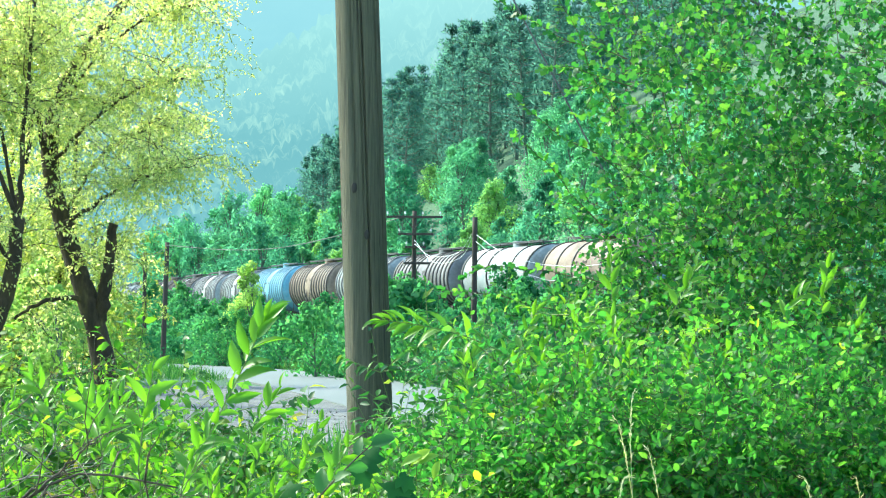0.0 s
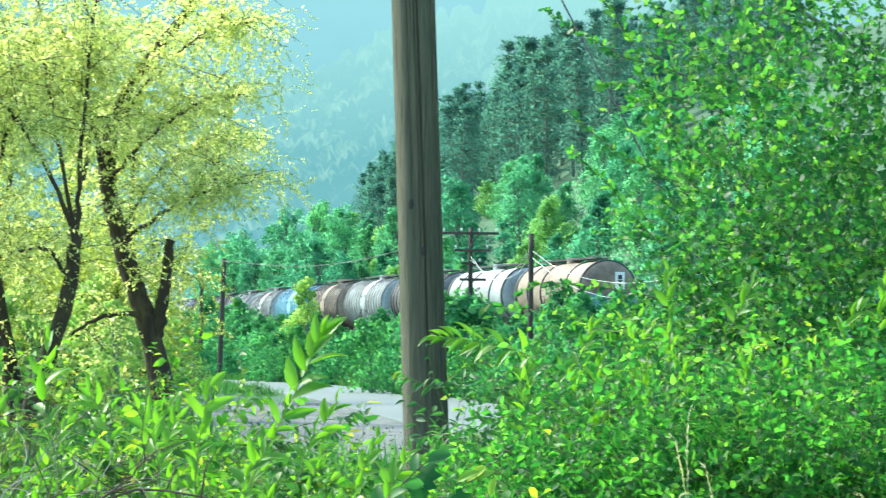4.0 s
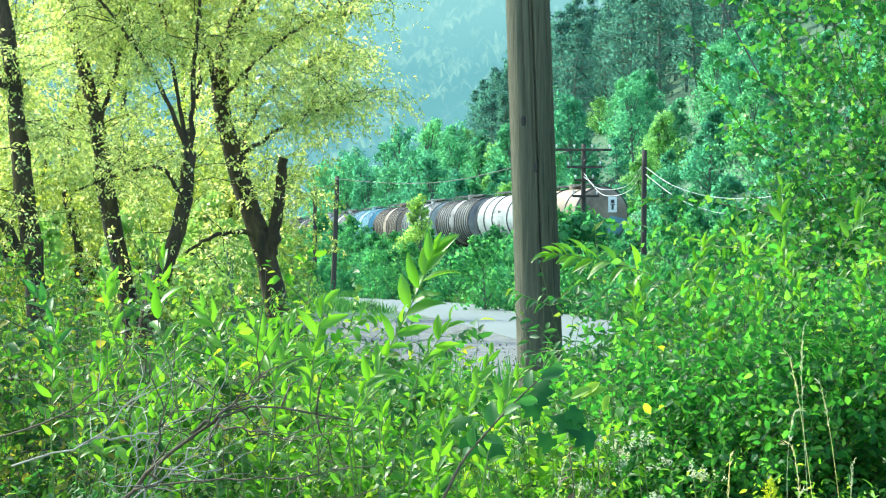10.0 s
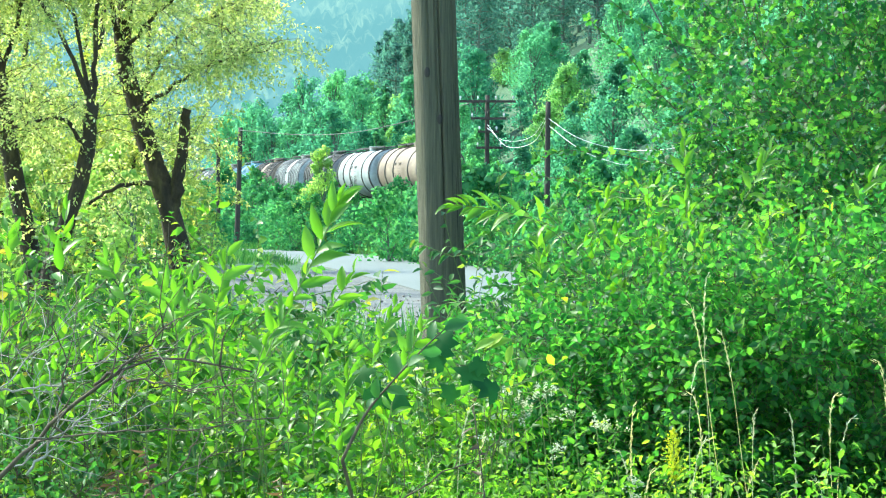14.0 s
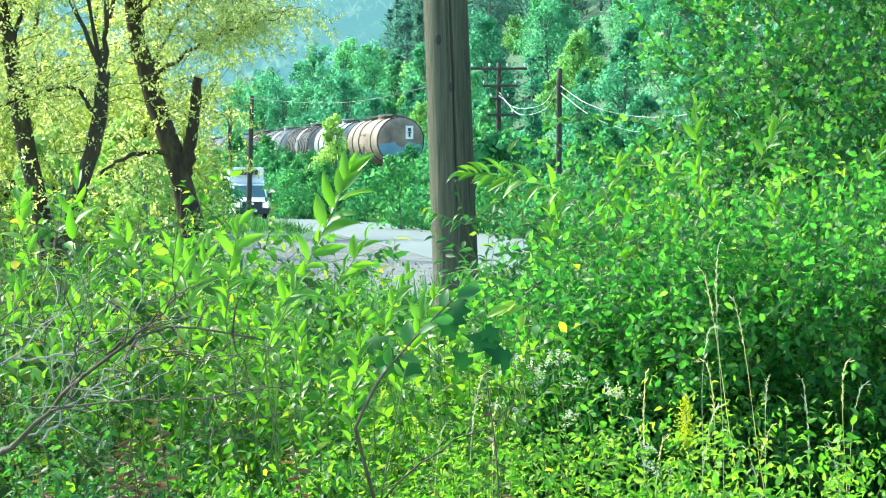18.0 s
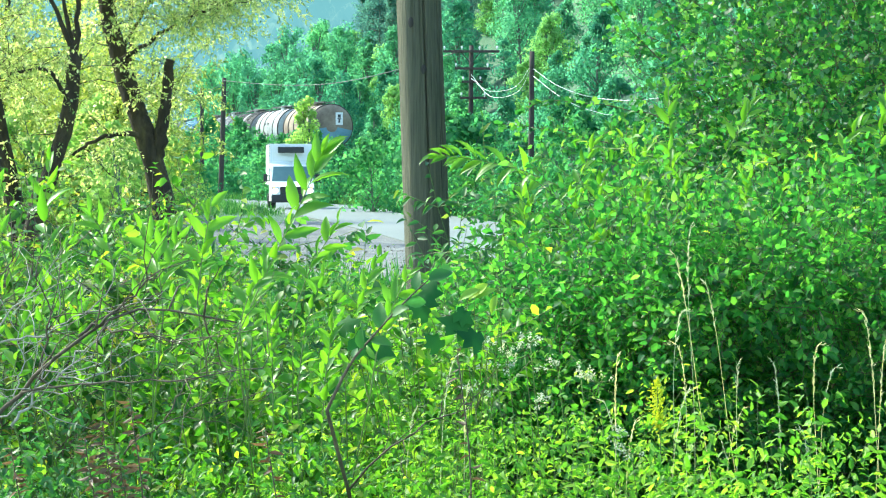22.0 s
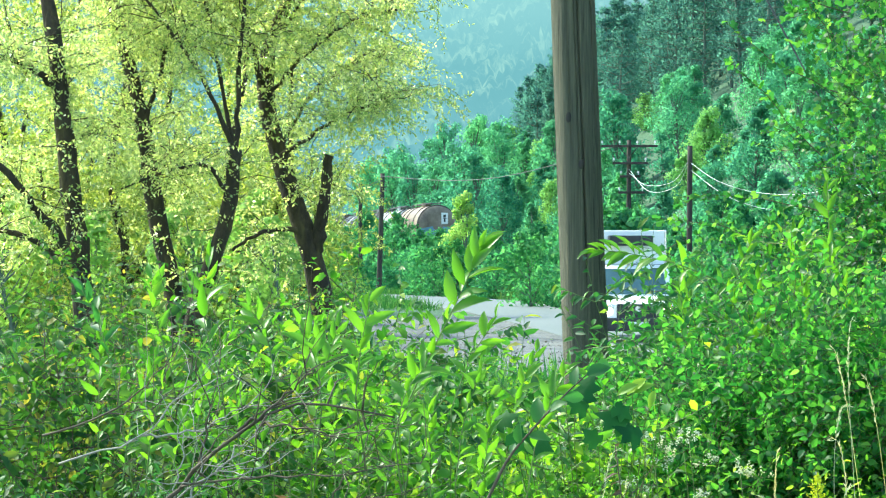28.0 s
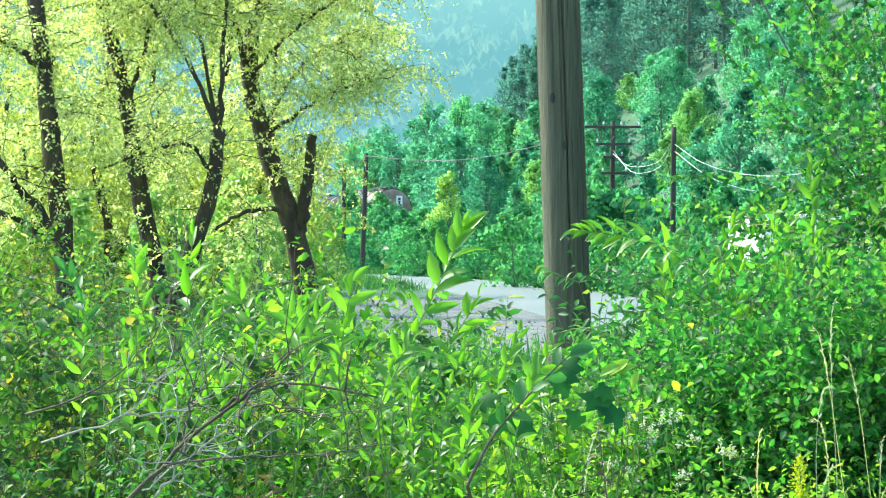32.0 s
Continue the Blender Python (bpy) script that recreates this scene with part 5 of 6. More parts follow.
def hawthorn(at, lobes, seed, sprays, label, mat=LEAF_HAWTHORN, leaf=0.046):
    """A dense bush: lobes of short twigs with lobed leaves, and long sprays that break its outline."""
    rng = np.random.default_rng(seed)
    t = thing("hawthorn_bush", label, "bush", "shrubs in the foreground", at=at)
    green = Bag()
    twigs = Bag()
    for cx, cy, cz, r in lobes:
        wood = Bag()
        c = np.array([cx, cy, cz])
        tube(wood, smooth_line([(cx * 0.15, cy * 0.15, -0.1), (cx * 0.4 + rng.uniform(-0.3, 0.3), cy * 0.5 + 0.2, cz * 0.45), (cx * 0.85 + rng.uniform(-0.15, 0.15), cy + 0.15, cz * 0.8), c], 8), np.linspace(0.006, 0.0015, 8) * (1 if mat is LEAF_HAWTHORN else 0.6), 6, False)
        n = int(145 * r / 0.5)
        d = unit(rng.normal(0, 1, (n, 3)))
        p = c + d * (rng.uniform(0.25, 1.0, (n, 1)) ** 0.5) * r * (1 + 0.25 * np.sin(d[:, :1] * 5 + d[:, 2:] * 7))
        for q, w in zip(p, d):
            tw = wander(rng, q, w + rng.normal(0, 0.5, 3), rng.uniform(0.1, 0.22), 3, 0.2, 0.05)
            tube(twigs, tw, np.linspace(0.0016, 0.0007, 4) * (1.3 if mat is LEAF_HAWTHORN else 0.8), 3, False)
            leafy(rng, green, tw, int(0.35 / leaf), leaf, 0.85 if mat is LEAF_HAWTHORN else 0.55, LOBED if mat is LEAF_HAWTHORN else OVAL, 0.05, 0.05, 0.4)
        part("stem", wood, TWIG, t)
    for a, e, dist, ln, way in sprays:
        wood = Bag()
        tw = wander(rng, np.array(spot(a, e, dist)) - np.array(at), way, ln, 10, 0.12, 0.03)
        tube(wood, tw, np.linspace(0.0028, 0.001, 11), 5, False)
        leafy(rng, green, tw, int(ln * 75), 0.042, 0.9, LOBED, 0.05, 0.05, 0.4)
        part("stem", wood, TWIG, t)
    tagged(part("twig_work", twigs, TWIG, t), kind="stuff")
    part("foliage", green, mat, t)
    return t


rng = np.random.default_rng(19)
bush_at = (2.85, 13.0, base_z(2.85, 13.0))
lobes = []
for z in np.arange(0.35, 3.5, 0.42):
    for x in np.arange(-1.5 if z > 2.2 else -0.95, 1.6, 0.55):
        if z < 2.5 + 0.3 * (x + 1.5):
            lobes.append((x + rng.uniform(-0.15, 0.15), rng.uniform(-0.3, 0.25), z + rng.uniform(-0.12, 0.12), rng.uniform(0.36, 0.52)))
hawthorn(bush_at, lobes, 150, [(80, 40, 12.6, 0.7, (-0.9, -0.1, 0.7)), (84, 80, 12.6, 0.8, (-0.5, -0.2, 1)), (88, 100, 12.6, 0.7, (-0.8, 0, 0.5)), (96, 118, 12.6, 0.8, (-0.4, 0, 1)), (86, 62, 12.6, 0.6, (-1, 0, 0.3)),
                               (80, 20, 12.6, 0.7, (-1, -0.2, 0.2)), (110, 128, 12.6, 0.9, (-0.3, 0, 1)), (76, 4, 12.4, 0.7, (-1, 0, 0.35)), (90, 90, 12.4, 0.5, (-1, 0, 0.1))], "tall dense hawthorn bush with small lobed green leaves")

rear = [(x + rng.uniform(-0.2, 0.2), rng.uniform(-0.3, 0.3), z, rng.uniform(0.5, 0.65)) for z in np.arange(0.8, 3.3, 0.6) for x in np.arange(-1.5, 2.4, 0.7)]
hawthorn((3.3, 15.6, base_z(3.3, 15.6)), rear, 151, [], "tall thorn bush standing behind the hawthorn", LEAF_HAWTHORN, 0.046)
for i, (x, y, h) in enumerate([(0.85, 14.6, 1.4), (1.2, 15.4, 1.5), (1.75, 14.8, 2.4), (0.6, 15.8, 0.85), (1.9, 15.6, 2.0)]):
    fill = [(rng.uniform(-0.35, 0.35), rng.uniform(-0.3, 0.3), z, rng.uniform(0.26, 0.36)) for z in np.linspace(0.2, h - 0.3, 5) for _ in (0, 1)]
    hawthorn((x, y, base_z(x, y)), fill, 170 + i, [], "young dense thorn bush with small green leaves")

# the shaded thicket below the leafy shoots
for i, (a, d, h, dx) in enumerate([(40, 9.0, 0.62, 0.22), (62, 8.7, 0.86, 0.28), (90, 8.8, 0.98, 0.32), (118, 8.6, 0.96, 0.32), (146, 8.8, 1.0, 0.32), (174, 8.9, 1.0, 0.3)]):
    x = a * d / 1000
    fill = [(rng.uniform(-dx, dx), rng.uniform(-0.25, 0.25), z, rng.uniform(0.2, 0.28)) for z in np.linspace(0.1, h, 5) for _ in (0, 1, 2)]
    hawthorn((x, d, base_z(x, d)), fill, 190 + i, [], "dense shaded thicket of small dark green leaves", LEAF_THICKET, 0.034)

# ---- meadow grass ----
def grass(name, spots, height, label, mat, seed, per=6, wide=0.012):
    rng = np.random.default_rng(seed)
    x, y = np.array(spots).T
    z = np.concatenate([land(x[i:i + 400], y[i:i + 400]) for i in range(0, len(x), 400)])
    at = np.repeat(np.stack([x, y, z - 0.02], 1), per, 0) + rng.normal(0, 0.06, (len(x) * per, 3)) * [1, 1, 0]
    n = len(at)
    ln = height * rng.uniform(0.5, 1.2, n)
    b = Bag()
    leaves(b, DIAMOND, at, unit(rng.normal(0, 0.28, (n, 3)) + [0, 0, 1]), unit(rng.normal(0, 1, (n, 3)) + [0, -0.8, 0.2]), ln, wide * rng.uniform(0.7, 1.5, n))
    ob = new(name, b.mesh(name, mat))
    return tagged(ob, label, "grass", kind="stuff")


rng = np.random.default_rng(23)
clear = lambda x, y: np.hypot(x - ROAD_LINE[:, 0], y - ROAD_LINE[:, 1]).min()
spots = [(x, y) for x, y in zip(rng.uniform(-4.5, 4.5, 2600), rng.uniform(6.5, 26, 2600)) if abs(x) < 0.26 * y + 0.3]
grass("grass", spots, 0.42, "fresh green grass and weeds between the shrubs", GRASS, 31, 6, 0.012)
spots = [(x, y) for x, y in zip(rng.uniform(-30, 12, 26000), rng.uniform(26, 200, 26000)) if clear(x, y) > (9.0 if x < 4 and 34 < y < 112 else 3.6) and x < track_x(y) - 2.4 and abs(x) < 0.25 * y]
grass("grass", spots, 0.55, "tall blue-green meadow grass along the road", GRASS, 32, 6, 0.03)


# ---- single shoots, brambles, stalks and flowers of the foreground ----
def single_leaf(name, outline, mat):
    b = Bag()
    leaves(b, outline, [(0, 0, 0)], [(1, 0, 0)], [(0, 0, 1)], [1.0], [1.0])
    return b.mesh(name, mat, True)


LONG = (np.array([(0, 0, 0), (0.14, 0, -0.01), (0.36, 0, -0.02), (0.62, 0, 0.01), (0.84, 0, 0.07), (1, 0, 0.16),
                  (0.14, 0.3, -0.06), (0.36, 0.5, -0.1), (0.62, 0.44, -0.07), (0.84, 0.22, 0.03), (0.14, -0.3, -0.06), (0.36, -0.5, -0.1), (0.62, -0.44, -0.07), (0.84, -0.22, 0.03)]),
        [np.array([(0, 6, 1), (4, 9, 5), (0, 1, 10), (4, 5, 13)]), np.array([(1, 6, 7, 2), (2, 7, 8, 3), (3, 8, 9, 4), (1, 2, 11, 10), (2, 3, 12, 11), (3, 4, 13, 12)])])
MAPLE = (np.array([(0, 0, 0), (-0.08, 0.3, 0.08), (0.12, 0.62, 0.14), (0.26, 0.36, 0.04), (0.55, 0.6, 0.14), (0.6, 0.26, 0.04), (1, 0, 0.16), (0.6, -0.26, 0.04), (0.55, -0.6, 0.14), (0.26, -0.36, 0.04),
                   (0.12, -0.62, 0.14), (-0.08, -0.3, 0.08), (0.35, 0, -0.03)]), [np.array([(12, i, i + 1) for i in range(11)] + [(12, 11, 0)])])
LEAF_MESHES = {k: single_leaf("leaf", o, m) for k, (o, m) in {"fresh": (LONG, LEAF_FRESH), "shrub": (LONG, LEAF_SHRUB), "maple": (MAPLE, LEAF_DARK), "lime": (LONG, LEAF_LIME), "dead": (LONG, LEAF_DEAD)}.items()}


def set_leaf(parent, kind, at, along, normal, length, width):
    """One leaf as an object of its own."""
    x = Vector(along).normalized()
    y = Vector(normal).cross(x).normalized()
    z = x.cross(y)
    ob = part("leaf", LEAF_MESHES[kind], None, parent)
    ob.matrix_basis = Matrix(((x[0] * length, y[0] * width, z[0] * length, at[0]), (x[1] * length, y[1] * width, z[1] * length, at[1]), (x[2] * length, y[2] * width, z[2] * length, at[2]), (0, 0, 0, 1)))
    return ob


def shoot(points, n, length, kind, seed, label="young leafy shoot with large bright green leaves", start=0.12, r=0.0021, ratio=0.31, name="leafy_shoot", stem_mat=None):
    rng = np.random.default_rng(seed)
    line = smooth_line([spot(*p) for p in points], 14)
    fx, fy = line[0][0] + rng.uniform(-0.25, 0.25), line[0][1] + rng.uniform(0.9, 1.5)
    foot = np.array([fx, fy, base_z(fx, fy) - 0.05])
    t = thing(name, label, "shoot", "shoots in the foreground", at=foot)
    line = line - foot
    b = Bag()
    mid = line[0] * [0.7, 0.75, 0.55]
    tube(b, np.concatenate([[(0, 0, 0), mid * [0.5, 0.45, 0.5], mid], line]), np.concatenate([[r * 1.3, r * 1.2, r * 1.1], np.linspace(r, 0.001, 14)]), 6)
    part("stem", b.mesh("stem", stem_mat or GREEN_STEM, True), GREEN_STEM, t)
    at, tan = along_line(line, n, start)
    for i in range(n):
        a = i * 2.4 + rng.uniform(-0.4, 0.4)
        out = unit(np.cross(tan[i], (math.cos(a), math.sin(a), 0.2)))
        u = i / n
        way = tan[i] * (0.7 + 0.8 * u * u) + out * (1.0 - 0.35 * u) + rng.normal(0, 0.15, 3)
        nor = np.array([0, -0.7, 0.9]) + out * 0.4 + rng.normal(0, 0.3, 3)
        s = 0.66 * length * rng.uniform(0.75, 1.15) * (0.75 + 0.6 * math.sin(math.pi * min(1, u * 0.85 + 0.1)))
        set_leaf(t, kind, at[i], way, nor, s, s * ratio * rng.uniform(0.85, 1.15))
    return t


for i, (pts, n, ln, kind) in enumerate([
        ([(-69, -56, 6.8), (-58, -32, 6.8), (-50, -16, 6.8), (-43, -1, 6.8), (-39, 8, 6.8)], 24, 0.108, "fresh"), ([(-50, -50, 6.9), (-43, -32, 6.9), (-34, -18, 6.9)], 12, 0.08, "fresh"), ([(-84, -46, 6.6), (-82, -28, 6.6), (-79, -12, 6.6)], 11, 0.085, "fresh"),
        ([(-112, -42, 6.8), (-116, -24, 6.8), (-122, -14, 6.8)], 11, 0.08, "fresh"), ([(-132, -40, 6.6), (-138, -18, 6.6), (-136, 4, 6.6)], 10, 0.09, "fresh"), ([(-150, -36, 6.8), (-156, -16, 6.8), (-157, -4, 6.8)], 9, 0.08, "fresh"),
        ([(-96, -50, 6.5), (-98, -34, 6.5), (-104, -20, 6.5)], 10, 0.08, "fresh"), ([(-170, -40, 6.8), (-176, -20, 6.8), (-182, -8, 6.8)], 10, 0.08, "shrub"), ([(-70, -60, 6.4), (-66, -44, 6.4), (-58, -34, 6.4)], 10, 0.075, "fresh"),
        ([(60, -12, 8.0), (34, 0, 7.9), (14, 5, 7.8), (0, 6.5, 7.7)], 26, 0.09, "fresh"), ([(84, -10, 8.0), (83, 14, 8.0), (82.5, 30, 8.0)], 12, 0.075, "fresh"), ([(100, 2, 8.0), (108, 16, 8.0), (113, 26, 8.0)], 12, 0.075, "fresh"),
        ([(138, -4, 8.0), (146, 12, 8.0), (152, 18, 8.0)], 11, 0.075, "fresh"), ([(156, 0, 8.0), (158, 16, 8.0), (160, 28, 8.0)], 11, 0.08, "fresh"), ([(46, -16, 7.8), (52, 0, 7.8), (56, 10, 7.8)], 11, 0.07, "fresh"),
        ([(28, -30, 8.0), (34, -14, 8.0), (32, -2, 8.0)], 10, 0.07, "fresh"), ([(66, -16, 7.8), (70, 2, 7.8), (72, 14, 7.8)], 11, 0.075, "fresh"), ([(118, -24, 7.8), (122, -8, 7.8), (128, 2, 7.8)], 10, 0.07, "fresh"),
        ([(128, -66, 7.4), (130, -56, 7.4), (131, -48, 7.4)], 9, 0.07, "fresh")]):
    back, big = (1.5, 1.15) if pts[0][0] > 20 else (0.0, 1.0)
    shoot([(a, e, d + back) for a, e, d in pts], n, ln * big, kind, 300 + i)
rng = np.random.default_rng(77)
for i, a in enumerate(np.arange(-176, -22, 8.5)):
    top, d, bend = rng.uniform(-40, -16) - (12 if a > -60 else 0), rng.uniform(6.5, 7.3), rng.uniform(-4, 16)
    shoot([(a, top - 46, d), (a + bend * 0.3, top - 22, d), (a + bend, top, d)], 17, rng.uniform(0.055, 0.08), "fresh", 470 + i)
for i, a in enumerate(np.arange(34, 176, 11.0)):
    top, d, bend = rng.uniform(-14, 12) - (16 if a < 50 else 0), rng.uniform(9.0, 9.7), rng.uniform(-8, 12)
    shoot([(a, top - 36, d), (a + bend * 0.3, top - 18, d), (a + bend, top, d)], 16, rng.uniform(0.08, 0.1), "fresh", 500 + i)

# bramble in front of the pole
shoot([(-38, -84, 6.4), (-30, -68, 6.4), (-22, -58, 6.4), (-10, -45, 6.4), (2, -34, 6.5)], 9, 0.075, "shrub", 330, "arching dark bramble stem with sparse leaves", 0.3, 0.0045, 0.5, "bramble", TWIG)
bramble = thing("bramble", "bramble with large dark lobed leaves before the pole", "bramble", "shoots in the foreground", at=(0.03, 7.1, base_z(0.03, 7.1)))
rng = np.random.default_rng(41)
for a, e, ln, kind in ((12, -55, 0.12, "maple"), (17, -60, 0.11, "maple"), (-4, -46, 0.11, "maple"), (-2, -50, 0.09, "maple"), (8, -49, 0.08, "maple"), (-28, -58, 0.11, "maple"), (-22, -61, 0.1, "maple"), (-34, -55, 0.09, "maple"), (2, -62, 0.08, "maple"),
                       (16, -41, 0.085, "lime"), (19, -39, 0.09, "lime"), (14, -44, 0.085, "lime"), (22, -43, 0.07, "lime"), (-12, -40, 0.08, "fresh"), (-8, -36, 0.07, "fresh"), (26, -48, 0.08, "fresh"), (-16, -46, 0.075, "fresh")):
    p = np.array(spot(a, e, 7.05)) - np.array(bramble.location)
    b = Bag()
    back = p + [rng.uniform(-0.06, 0.06), 0.3, rng.uniform(-0.16, -0.06)]
    tube(b, smooth_line([p, p * 0.5 + back * 0.5 + [0, 0, 0.03], back, back * [0.6, 1.0, 0.5] + [0, 0.25, 0], (0, 0.55, 0)], 9), np.linspace(0.0009, 0.0016, 9), 5)
    part("stem", b, GREEN_STEM, bramble)
    way = np.array([rng.uniform(-1, 1), rng.uniform(-0.4, 0.1), rng.uniform(-0.7, 0.5)])
    ln *= 0.72
    set_leaf(bramble, kind, p, way, (rng.uniform(-0.3, 0.3), -0.9, 0.7), ln, ln * (0.8 if kind == "maple" else 0.42))


def dead_branch(lines, label, seed, mat):
    rng = np.random.default_rng(seed)
    first = spot(*lines[0][0][0])
    foot = np.array([first[0], first[1], base_z(first[0], first[1])])
    t = thing("dead_branch", label, "branch", "dead wood in the foreground", at=foot)
    for pts, r in lines:
        line = smooth_line([spot(*p) for p in pts], 14) - foot
        line[1:] += rng.normal(0, 0.004, (13, 3))
        b = Bag()
        tube(b, line, np.linspace(r, r * 0.3, 14) * 0.75, 6)
        part("twig", b, mat, t)
        for _ in range(9):
            p = line[rng.integers(3, 14)]
            tw = wander(rng, p, (rng.uniform(-0.3, 1), rng.uniform(-0.6, 0.6), rng.uniform(-0.3, 0.8)), rng.uniform(0.08, 0.3), 5, 0.25, 0.0)
            b2 = Bag()
            tube(b2, tw, np.linspace(r * 0.3, r * 0.1, 6), 4)
            part("twig", b2, mat, t)
    return t


dead_branch([([(-176, -100, 6.1), (-157, -88, 6.0), (-146, -78, 6.0), (-126, -58, 5.9), (-100, -49, 5.9), (-70, -52, 5.9)], 0.009), ([(-146, -78, 6.0), (-118, -75, 5.9), (-90, -73, 5.8), (-62, -70, 5.8)], 0.004),
             ([(-126, -58, 5.9), (-110, -46, 5.9), (-96, -34, 5.9)], 0.005), ([(-140, -70, 6.0), (-136, -50, 6.0), (-144, -34, 6.0)], 0.004), ([(-118, -56, 5.9), (-102, -57, 5.8), (-84, -60, 5.8)], 0.004)], "bare grey-brown dead branch reaching over the shrubs", 51, TWIG)
dead_branch([([(-190, -70, 6.2), (-160, -60, 6.1), (-146, -46, 6.1), (-128, -38, 6.0)], 0.0035), ([(-160, -60, 6.1), (-140, -58, 6.1), (-122, -48, 6.0)], 0.004), ([(-150, -90, 6.0), (-140, -76, 6.0), (-138, -60, 6.0)], 0.005)], "bleached pale dead twigs among green shrubs", 52, GREY_TWIG)
dead_branch([([(-30, -112, 6.6), (-14, -96, 6.5), (4, -86, 6.5), (16, -82, 6.5)], 0.004)], "thin bare twig above the weeds", 53, TWIG)

dead_branch([([(-168, -96, 6.3), (-150, -84, 6.3), (-134, -74, 6.2), (-116, -70, 6.2)], 0.004), ([(-134, -74, 6.2), (-124, -62, 6.2), (-112, -54, 6.2)], 0.003), ([(-150, -84, 6.3), (-146, -66, 6.3), (-150, -50, 6.3)], 0.003)], "tangle of thin grey dead twigs in the shrubs", 54, GREY_TWIG)
dead_branch([([(-196, -60, 6.4), (-172, -52, 6.4), (-156, -40, 6.4), (-146, -24, 6.4)], 0.004), ([(-172, -52, 6.4), (-158, -50, 6.4), (-140, -40, 6.4)], 0.003)], "tangle of thin brown dead twigs in the shrubs", 55, TWIG)
dead_branch([([(-110, -100, 6.2), (-96, -88, 6.2), (-78, -82, 6.2), (-58, -80, 6.2)], 0.003), ([(-96, -88, 6.2), (-88, -74, 6.2), (-76, -64, 6.2)], 0.003)], "tangle of thin brown dead twigs in the shrubs", 56, TWIG)

# withered fern fronds
for i, (a, e, n) in enumerate([(-118, -94, 34), (-124, -100, 26), (-108, -86, 22), (-112, -106, 24), (-60, -96, 12), (8, -68, 8), (-150, -104, 18)]):
    p = spot(a, e + 6, 5.7)
    foot = (p[0], p[1], base_z(p[0], p[1]))
    f = thing("withered_fern", "withered rust-brown fern frond among green shrubs", "fern", "withered plants in the foreground", at=foot)
    top = np.array(p) - np.array(foot)
    b = Bag()
    line = smooth_line([(0, 0, 0), top * 0.6 + [0.03, 0, 0.05], top], 10)
    tube(b, line, np.linspace(0.003, 0.001, 10), 5)
    part("stem", b, TWIG, f)
    g = Bag()
    rr = np.random.default_rng(340 + i)
    leafy(rr, g, line, n * 2, 0.032, 0.3, OVAL, 0.5, 0.7, 0.1)
    tagged(part("frond", g, LEAF_DEAD, f), kind="stuff")


def stalk(foot, top, lean, head, seed, label="tall pale dry grass stalk with a feathery seed head"):
    rng = np.random.default_rng(seed)
    z0 = base_z(foot[0], foot[1])
    t = thing("grass_stalk", label, "grass", "grass stalks in the foreground", at=(foot[0], foot[1], z0))
    rel = np.array(top) - np.array([foot[0], foot[1], z0])
    side = np.array([lean, 0, 0])
    line = smooth_line([(-2.2 * lean, 0, 0), rel * 0.5 - side * 0.9, rel * 0.85 - side * 0.5, rel - side * 0.1, rel + [lean * 0.3, 0, 0.01]], 18)
    b = Bag()
    tube(b, line, np.linspace(0.0011, 0.0005, 18), 5)
    part("stem", b.mesh("stem", STRAW, True), STRAW, t)
    g = Bag()
    run = np.concatenate([[0], np.cumsum(np.linalg.norm(np.diff(line, axis=0), axis=1))])
    n = int(head * 330)
    u = run[-1] - rng.uniform(0, 1, n) ** 0.8 * head * 1.2
    at = np.stack([np.interp(u, run, line[:, k]) for k in range(3)], 1)
    tan = unit(np.stack([np.interp(u + 0.02, run, line[:, k]) - np.interp(u - 0.02, run, line[:, k]) for k in range(3)], 1))
    way = unit(tan + rng.normal(0, 0.22, (n, 3)))
    leaves(g, DIAMOND, at, way, rng.normal(0, 1, (n, 3)), rng.uniform(0.01, 0.022, n), rng.uniform(0.0018, 0.0035, n))
    part("seed_head", g, STRAW, t)
    return t


for i, (a, e, d, fa, head) in enumerate([(91, -20, 7.6, 106, 0.18), (85, -30, 7.6, 100, 0.14), (88, -50, 7.6, 98, 0.1), (65, -66, 7.2, 69, 0.16), (86, -62, 7.2, 80, 0.14), (90, -78, 7.0, 86, 0.1), (120, -68, 7.2, 118, 0.18), (110, -84, 7.2, 108, 0.08),
                                         (108, -68, 7.3, 112, 0.08), (130, -92, 6.8, 126, 0.14), (136, -62, 7.2, 150, 0.12), (152, -50, 7.2, 156, 0.2), (8, -66, 6.8, 12, 0.14), (12, -76, 6.8, 14, 0.12), (60, -82, 7.0, 62, 0.12), (72, -88, 7.0, 74, 0.1),
                                         (96, -40, 7.8, 108, 0.12), (142, -70, 7.4, 146, 0.1), (160, -60, 7.4, 158, 0.15), (100, -92, 6.8, 104, 0.1), (-6, -84, 6.8, -4, 0.08), (170, -50, 7.6, 166, 0.16)]):
    stalk((fa * d / 1000, d), spot(a, e, d), (0.05, -0.04, 0.07, 0.02, -0.06)[i % 5], head, 360 + i)

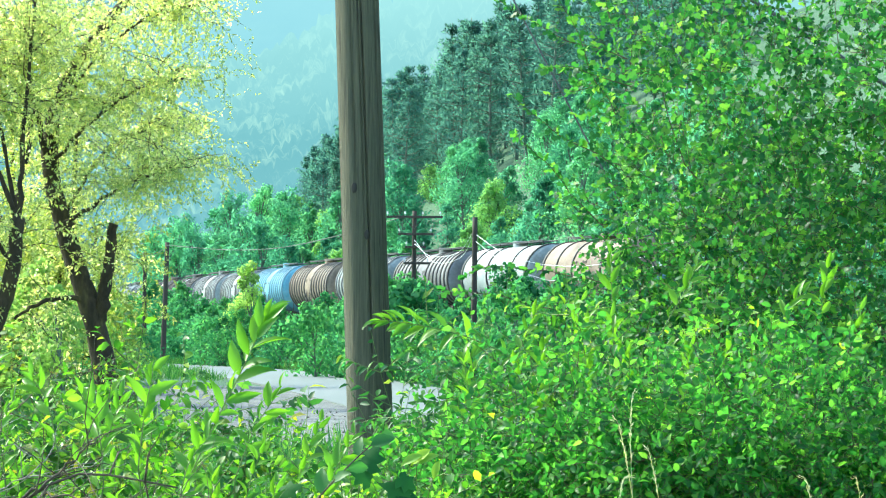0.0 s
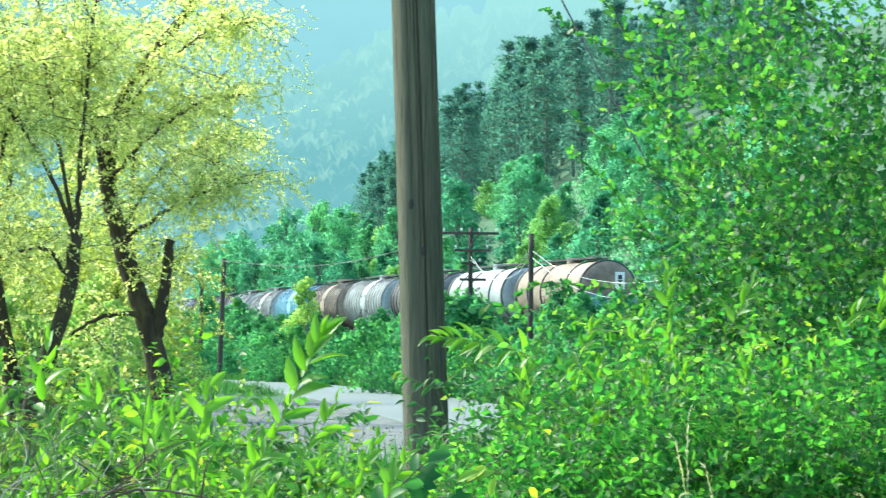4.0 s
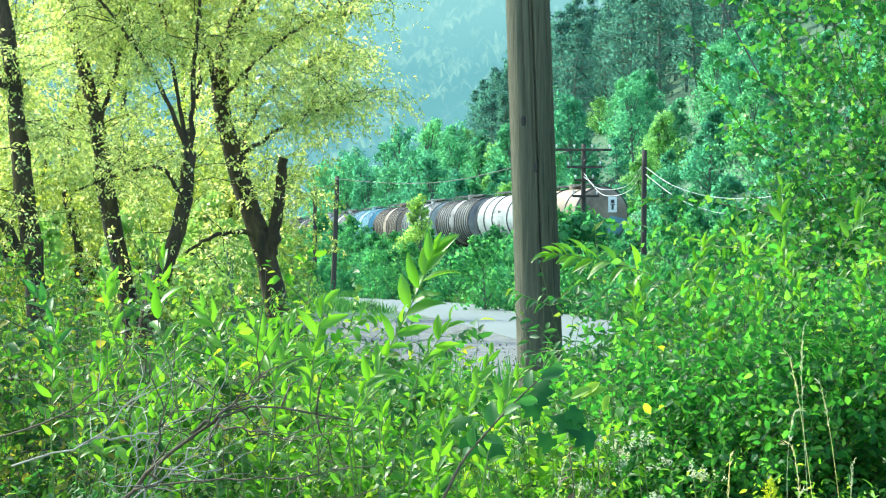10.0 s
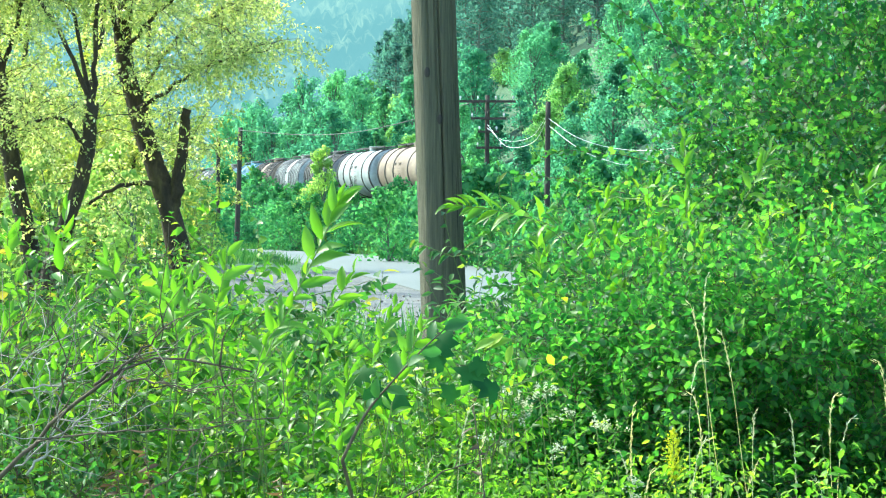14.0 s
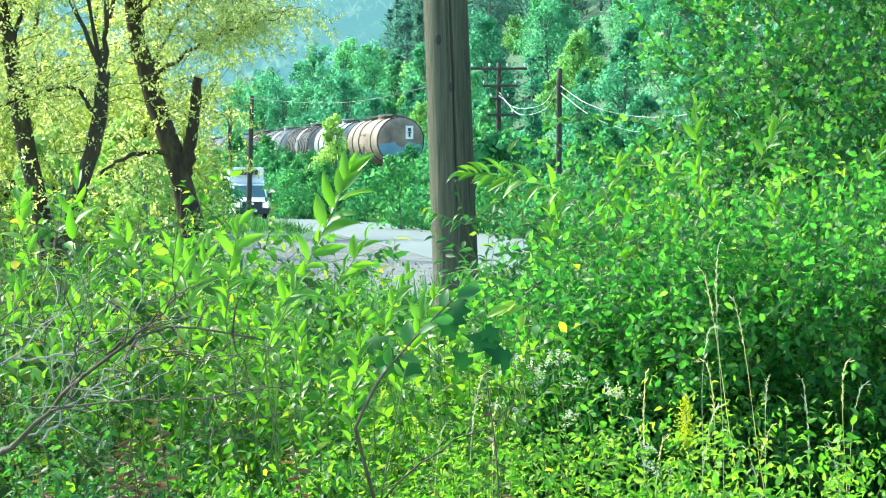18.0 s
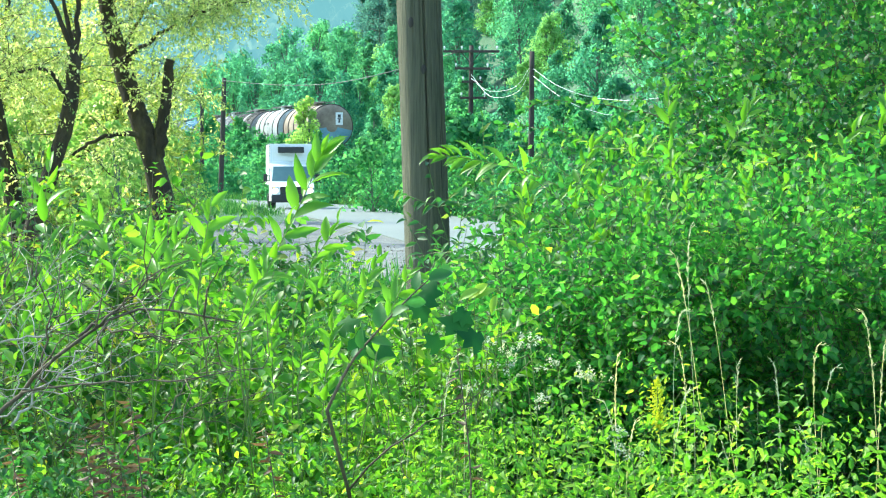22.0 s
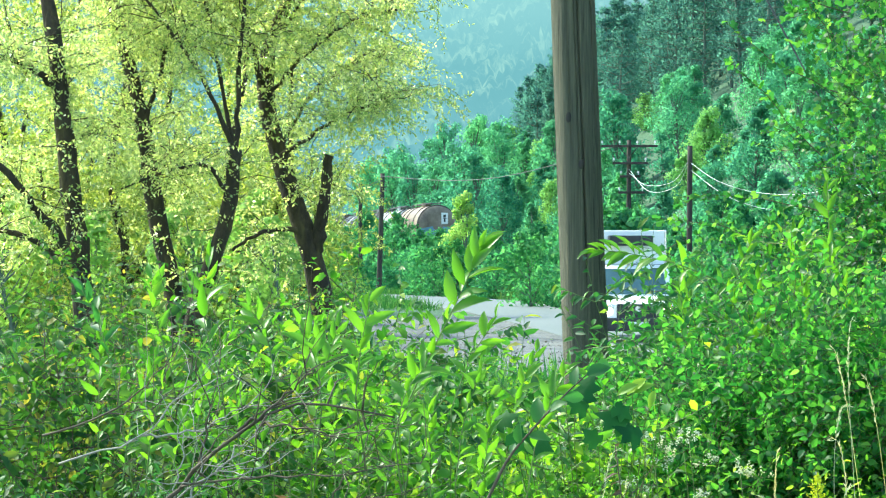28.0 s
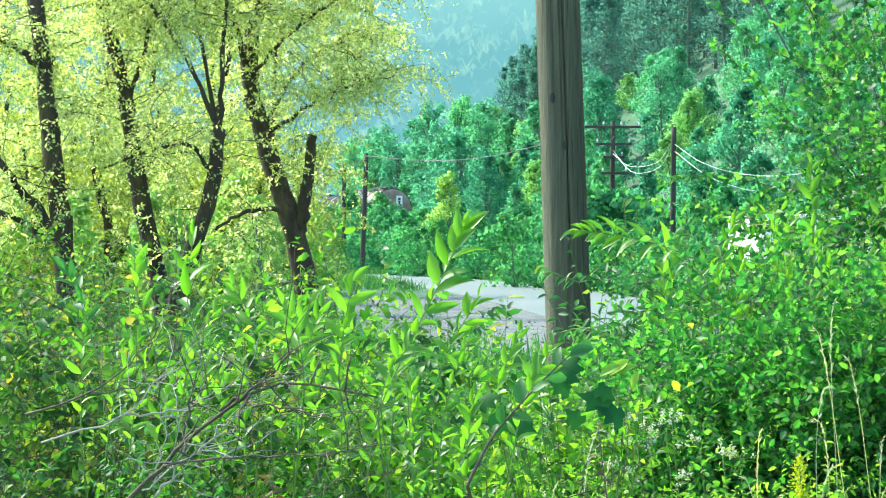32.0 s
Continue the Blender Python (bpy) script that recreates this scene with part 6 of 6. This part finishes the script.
# goldenrod
p = spot(79, -73, 7.2)
gold = thing("goldenrod", "goldenrod with a bright yellow flower spike", "flower", "", at=(p[0] + 0.01, p[1], base_z(p[0], p[1])))
rel = np.array(p) - np.array(gold.location)
line = smooth_line([(0, 0, 0), rel * 0.6 + [0.01, 0, 0], rel], 12)
b = Bag()
tube(b, line, np.linspace(0.003, 0.0015, 12), 6)
part("stem", b, GREEN_STEM, gold)
rng = np.random.default_rng(61)
at, tan = along_line(line, 420, 1 - 0.17 / np.linalg.norm(rel))
wide = 0.017 * np.sin(np.linspace(0.25, 2.9, 420))[:, None]
at = at + rng.normal(0, 1, (420, 3)) * wide * 0.7
b = Bag()
leaves(b, DIAMOND, at, rng.normal(0, 1, (420, 3)) + [0, 0, 0.6], rng.normal(0, 1, (420, 3)), rng.uniform(0.006, 0.012, 420), 0.006)
tagged(part("flower_head", b, YELLOW, gold, "bright yellow flower spike"), kind="stuff")
b = Bag()
leafy(rng, b, line, 30, 0.05, 0.25, OVAL, 0.2, 0.0, 0.4)
part("foliage", b, LEAF_FRESH, gold)

# cream umbels
for i, (a, e, d) in enumerate([(26, -66, 7.4), (22, -70, 7.4), (18, -62, 7.4), (34, -60, 7.4), (32, -63, 7.5), (52, -72, 7.3), (58, -74, 7.3), (64, -94, 7.0), (70, -99, 6.9), (14, -78, 7.2), (44, -70, 7.4), (40, -82, 7.2), (8, -58, 7.6), (-10, -62, 7.6)]):
    p = np.array(spot(a, e, d))
    foot = np.array([p[0] + 0.02, p[1], base_z(p[0], p[1])])
    rr = np.random.default_rng(400 + i)
    u = thing("umbel_flower", "small cream umbel flower on a green stem", "flower", "umbels in the foreground", at=foot)
    line = smooth_line([(0, 0, 0), (p - foot) * 0.6 + [0.02, 0, 0], p - foot], 8)
    b = Bag()
    tube(b, line, np.linspace(0.002, 0.001, 8), 5)
    g = Bag()
    for _ in range(8):
        q = p - foot + rr.normal(0, 0.022, 3) * [1, 1, 0.4] + [0, 0, 0.015]
        tube(b, np.array([p - foot, q]), (0.0008, 0.0006), 3)
        n = 12
        leaves(g, DIAMOND, q + rr.normal(0, 0.004, (n, 3)), rr.normal(0, 1, (n, 3)), rr.normal(0, 0.5, (n, 3)) + [0, 0, 1], 0.006, 0.006)
    part("stem", b, GREEN_STEM, u)
    tagged(part("flower_head", g, UMBEL, u, "cream flower head"), kind="stuff")

# low weeds in front
for i, (a, d, h, leaf, mat) in enumerate([(-40, 6.8, 0.55, 0.034, LEAF_FRESH), (-14, 6.9, 0.55, 0.03, LEAF_WEED), (12, 6.9, 0.5, 0.034, LEAF_WEED), (34, 7.0, 0.5, 0.03, LEAF_WEED), (56, 6.8, 0.5, 0.036, LEAF_WEED), (78, 6.6, 0.52, 0.034, LEAF_WEED),
                                          (98, 6.6, 0.53, 0.038, LEAF_WEED), (118, 6.5, 0.54, 0.034, LEAF_WEED), (138, 6.6, 0.55, 0.04, LEAF_WEED), (160, 6.6, 0.55, 0.036, LEAF_WEED), (24, 7.8, 0.56, 0.03, LEAF_WEED), (-70, 6.8, 0.5, 0.036, LEAF_FRESH), (-100, 6.9, 0.5, 0.04, LEAF_SHRUB),
                                          (-135, 6.8, 0.5, 0.04, LEAF_SHRUB), (-165, 6.9, 0.55, 0.04, LEAF_SHRUB), (44, 8.0, 0.55, 0.028, LEAF_WEED), (-4, 8.2, 0.6, 0.03, LEAF_WEED)]):
    x = a * d / 1000
    shrub("weed", (x, d, base_z(x, d)), h * 1.5 + 0.05, 0.6, 15, 11, 11, leaf * 0.8, 0.42, mat, OVAL, "low bright green weeds with small leaves", 420 + i, GREEN_STEM, category="weed", group="weeds in the foreground")
for i, (a, d, h) in enumerate([(-19, 15, 0.75), (14, 15.5, 1.05), (10, 15, 0.8), (-26, 20, 0.9), (22, 20, 0.9)]):
    x = a * d / 1000
    shrub("weed", (x, d, base_z(x, d)), h, 0.25, 5, 7, 9, 0.04, 0.45, LEAF_FRESH, OVAL, "thin leafy sprig beside the wooden pole", 450 + i, GREEN_STEM, category="weed", group="weeds in the foreground")
motions()
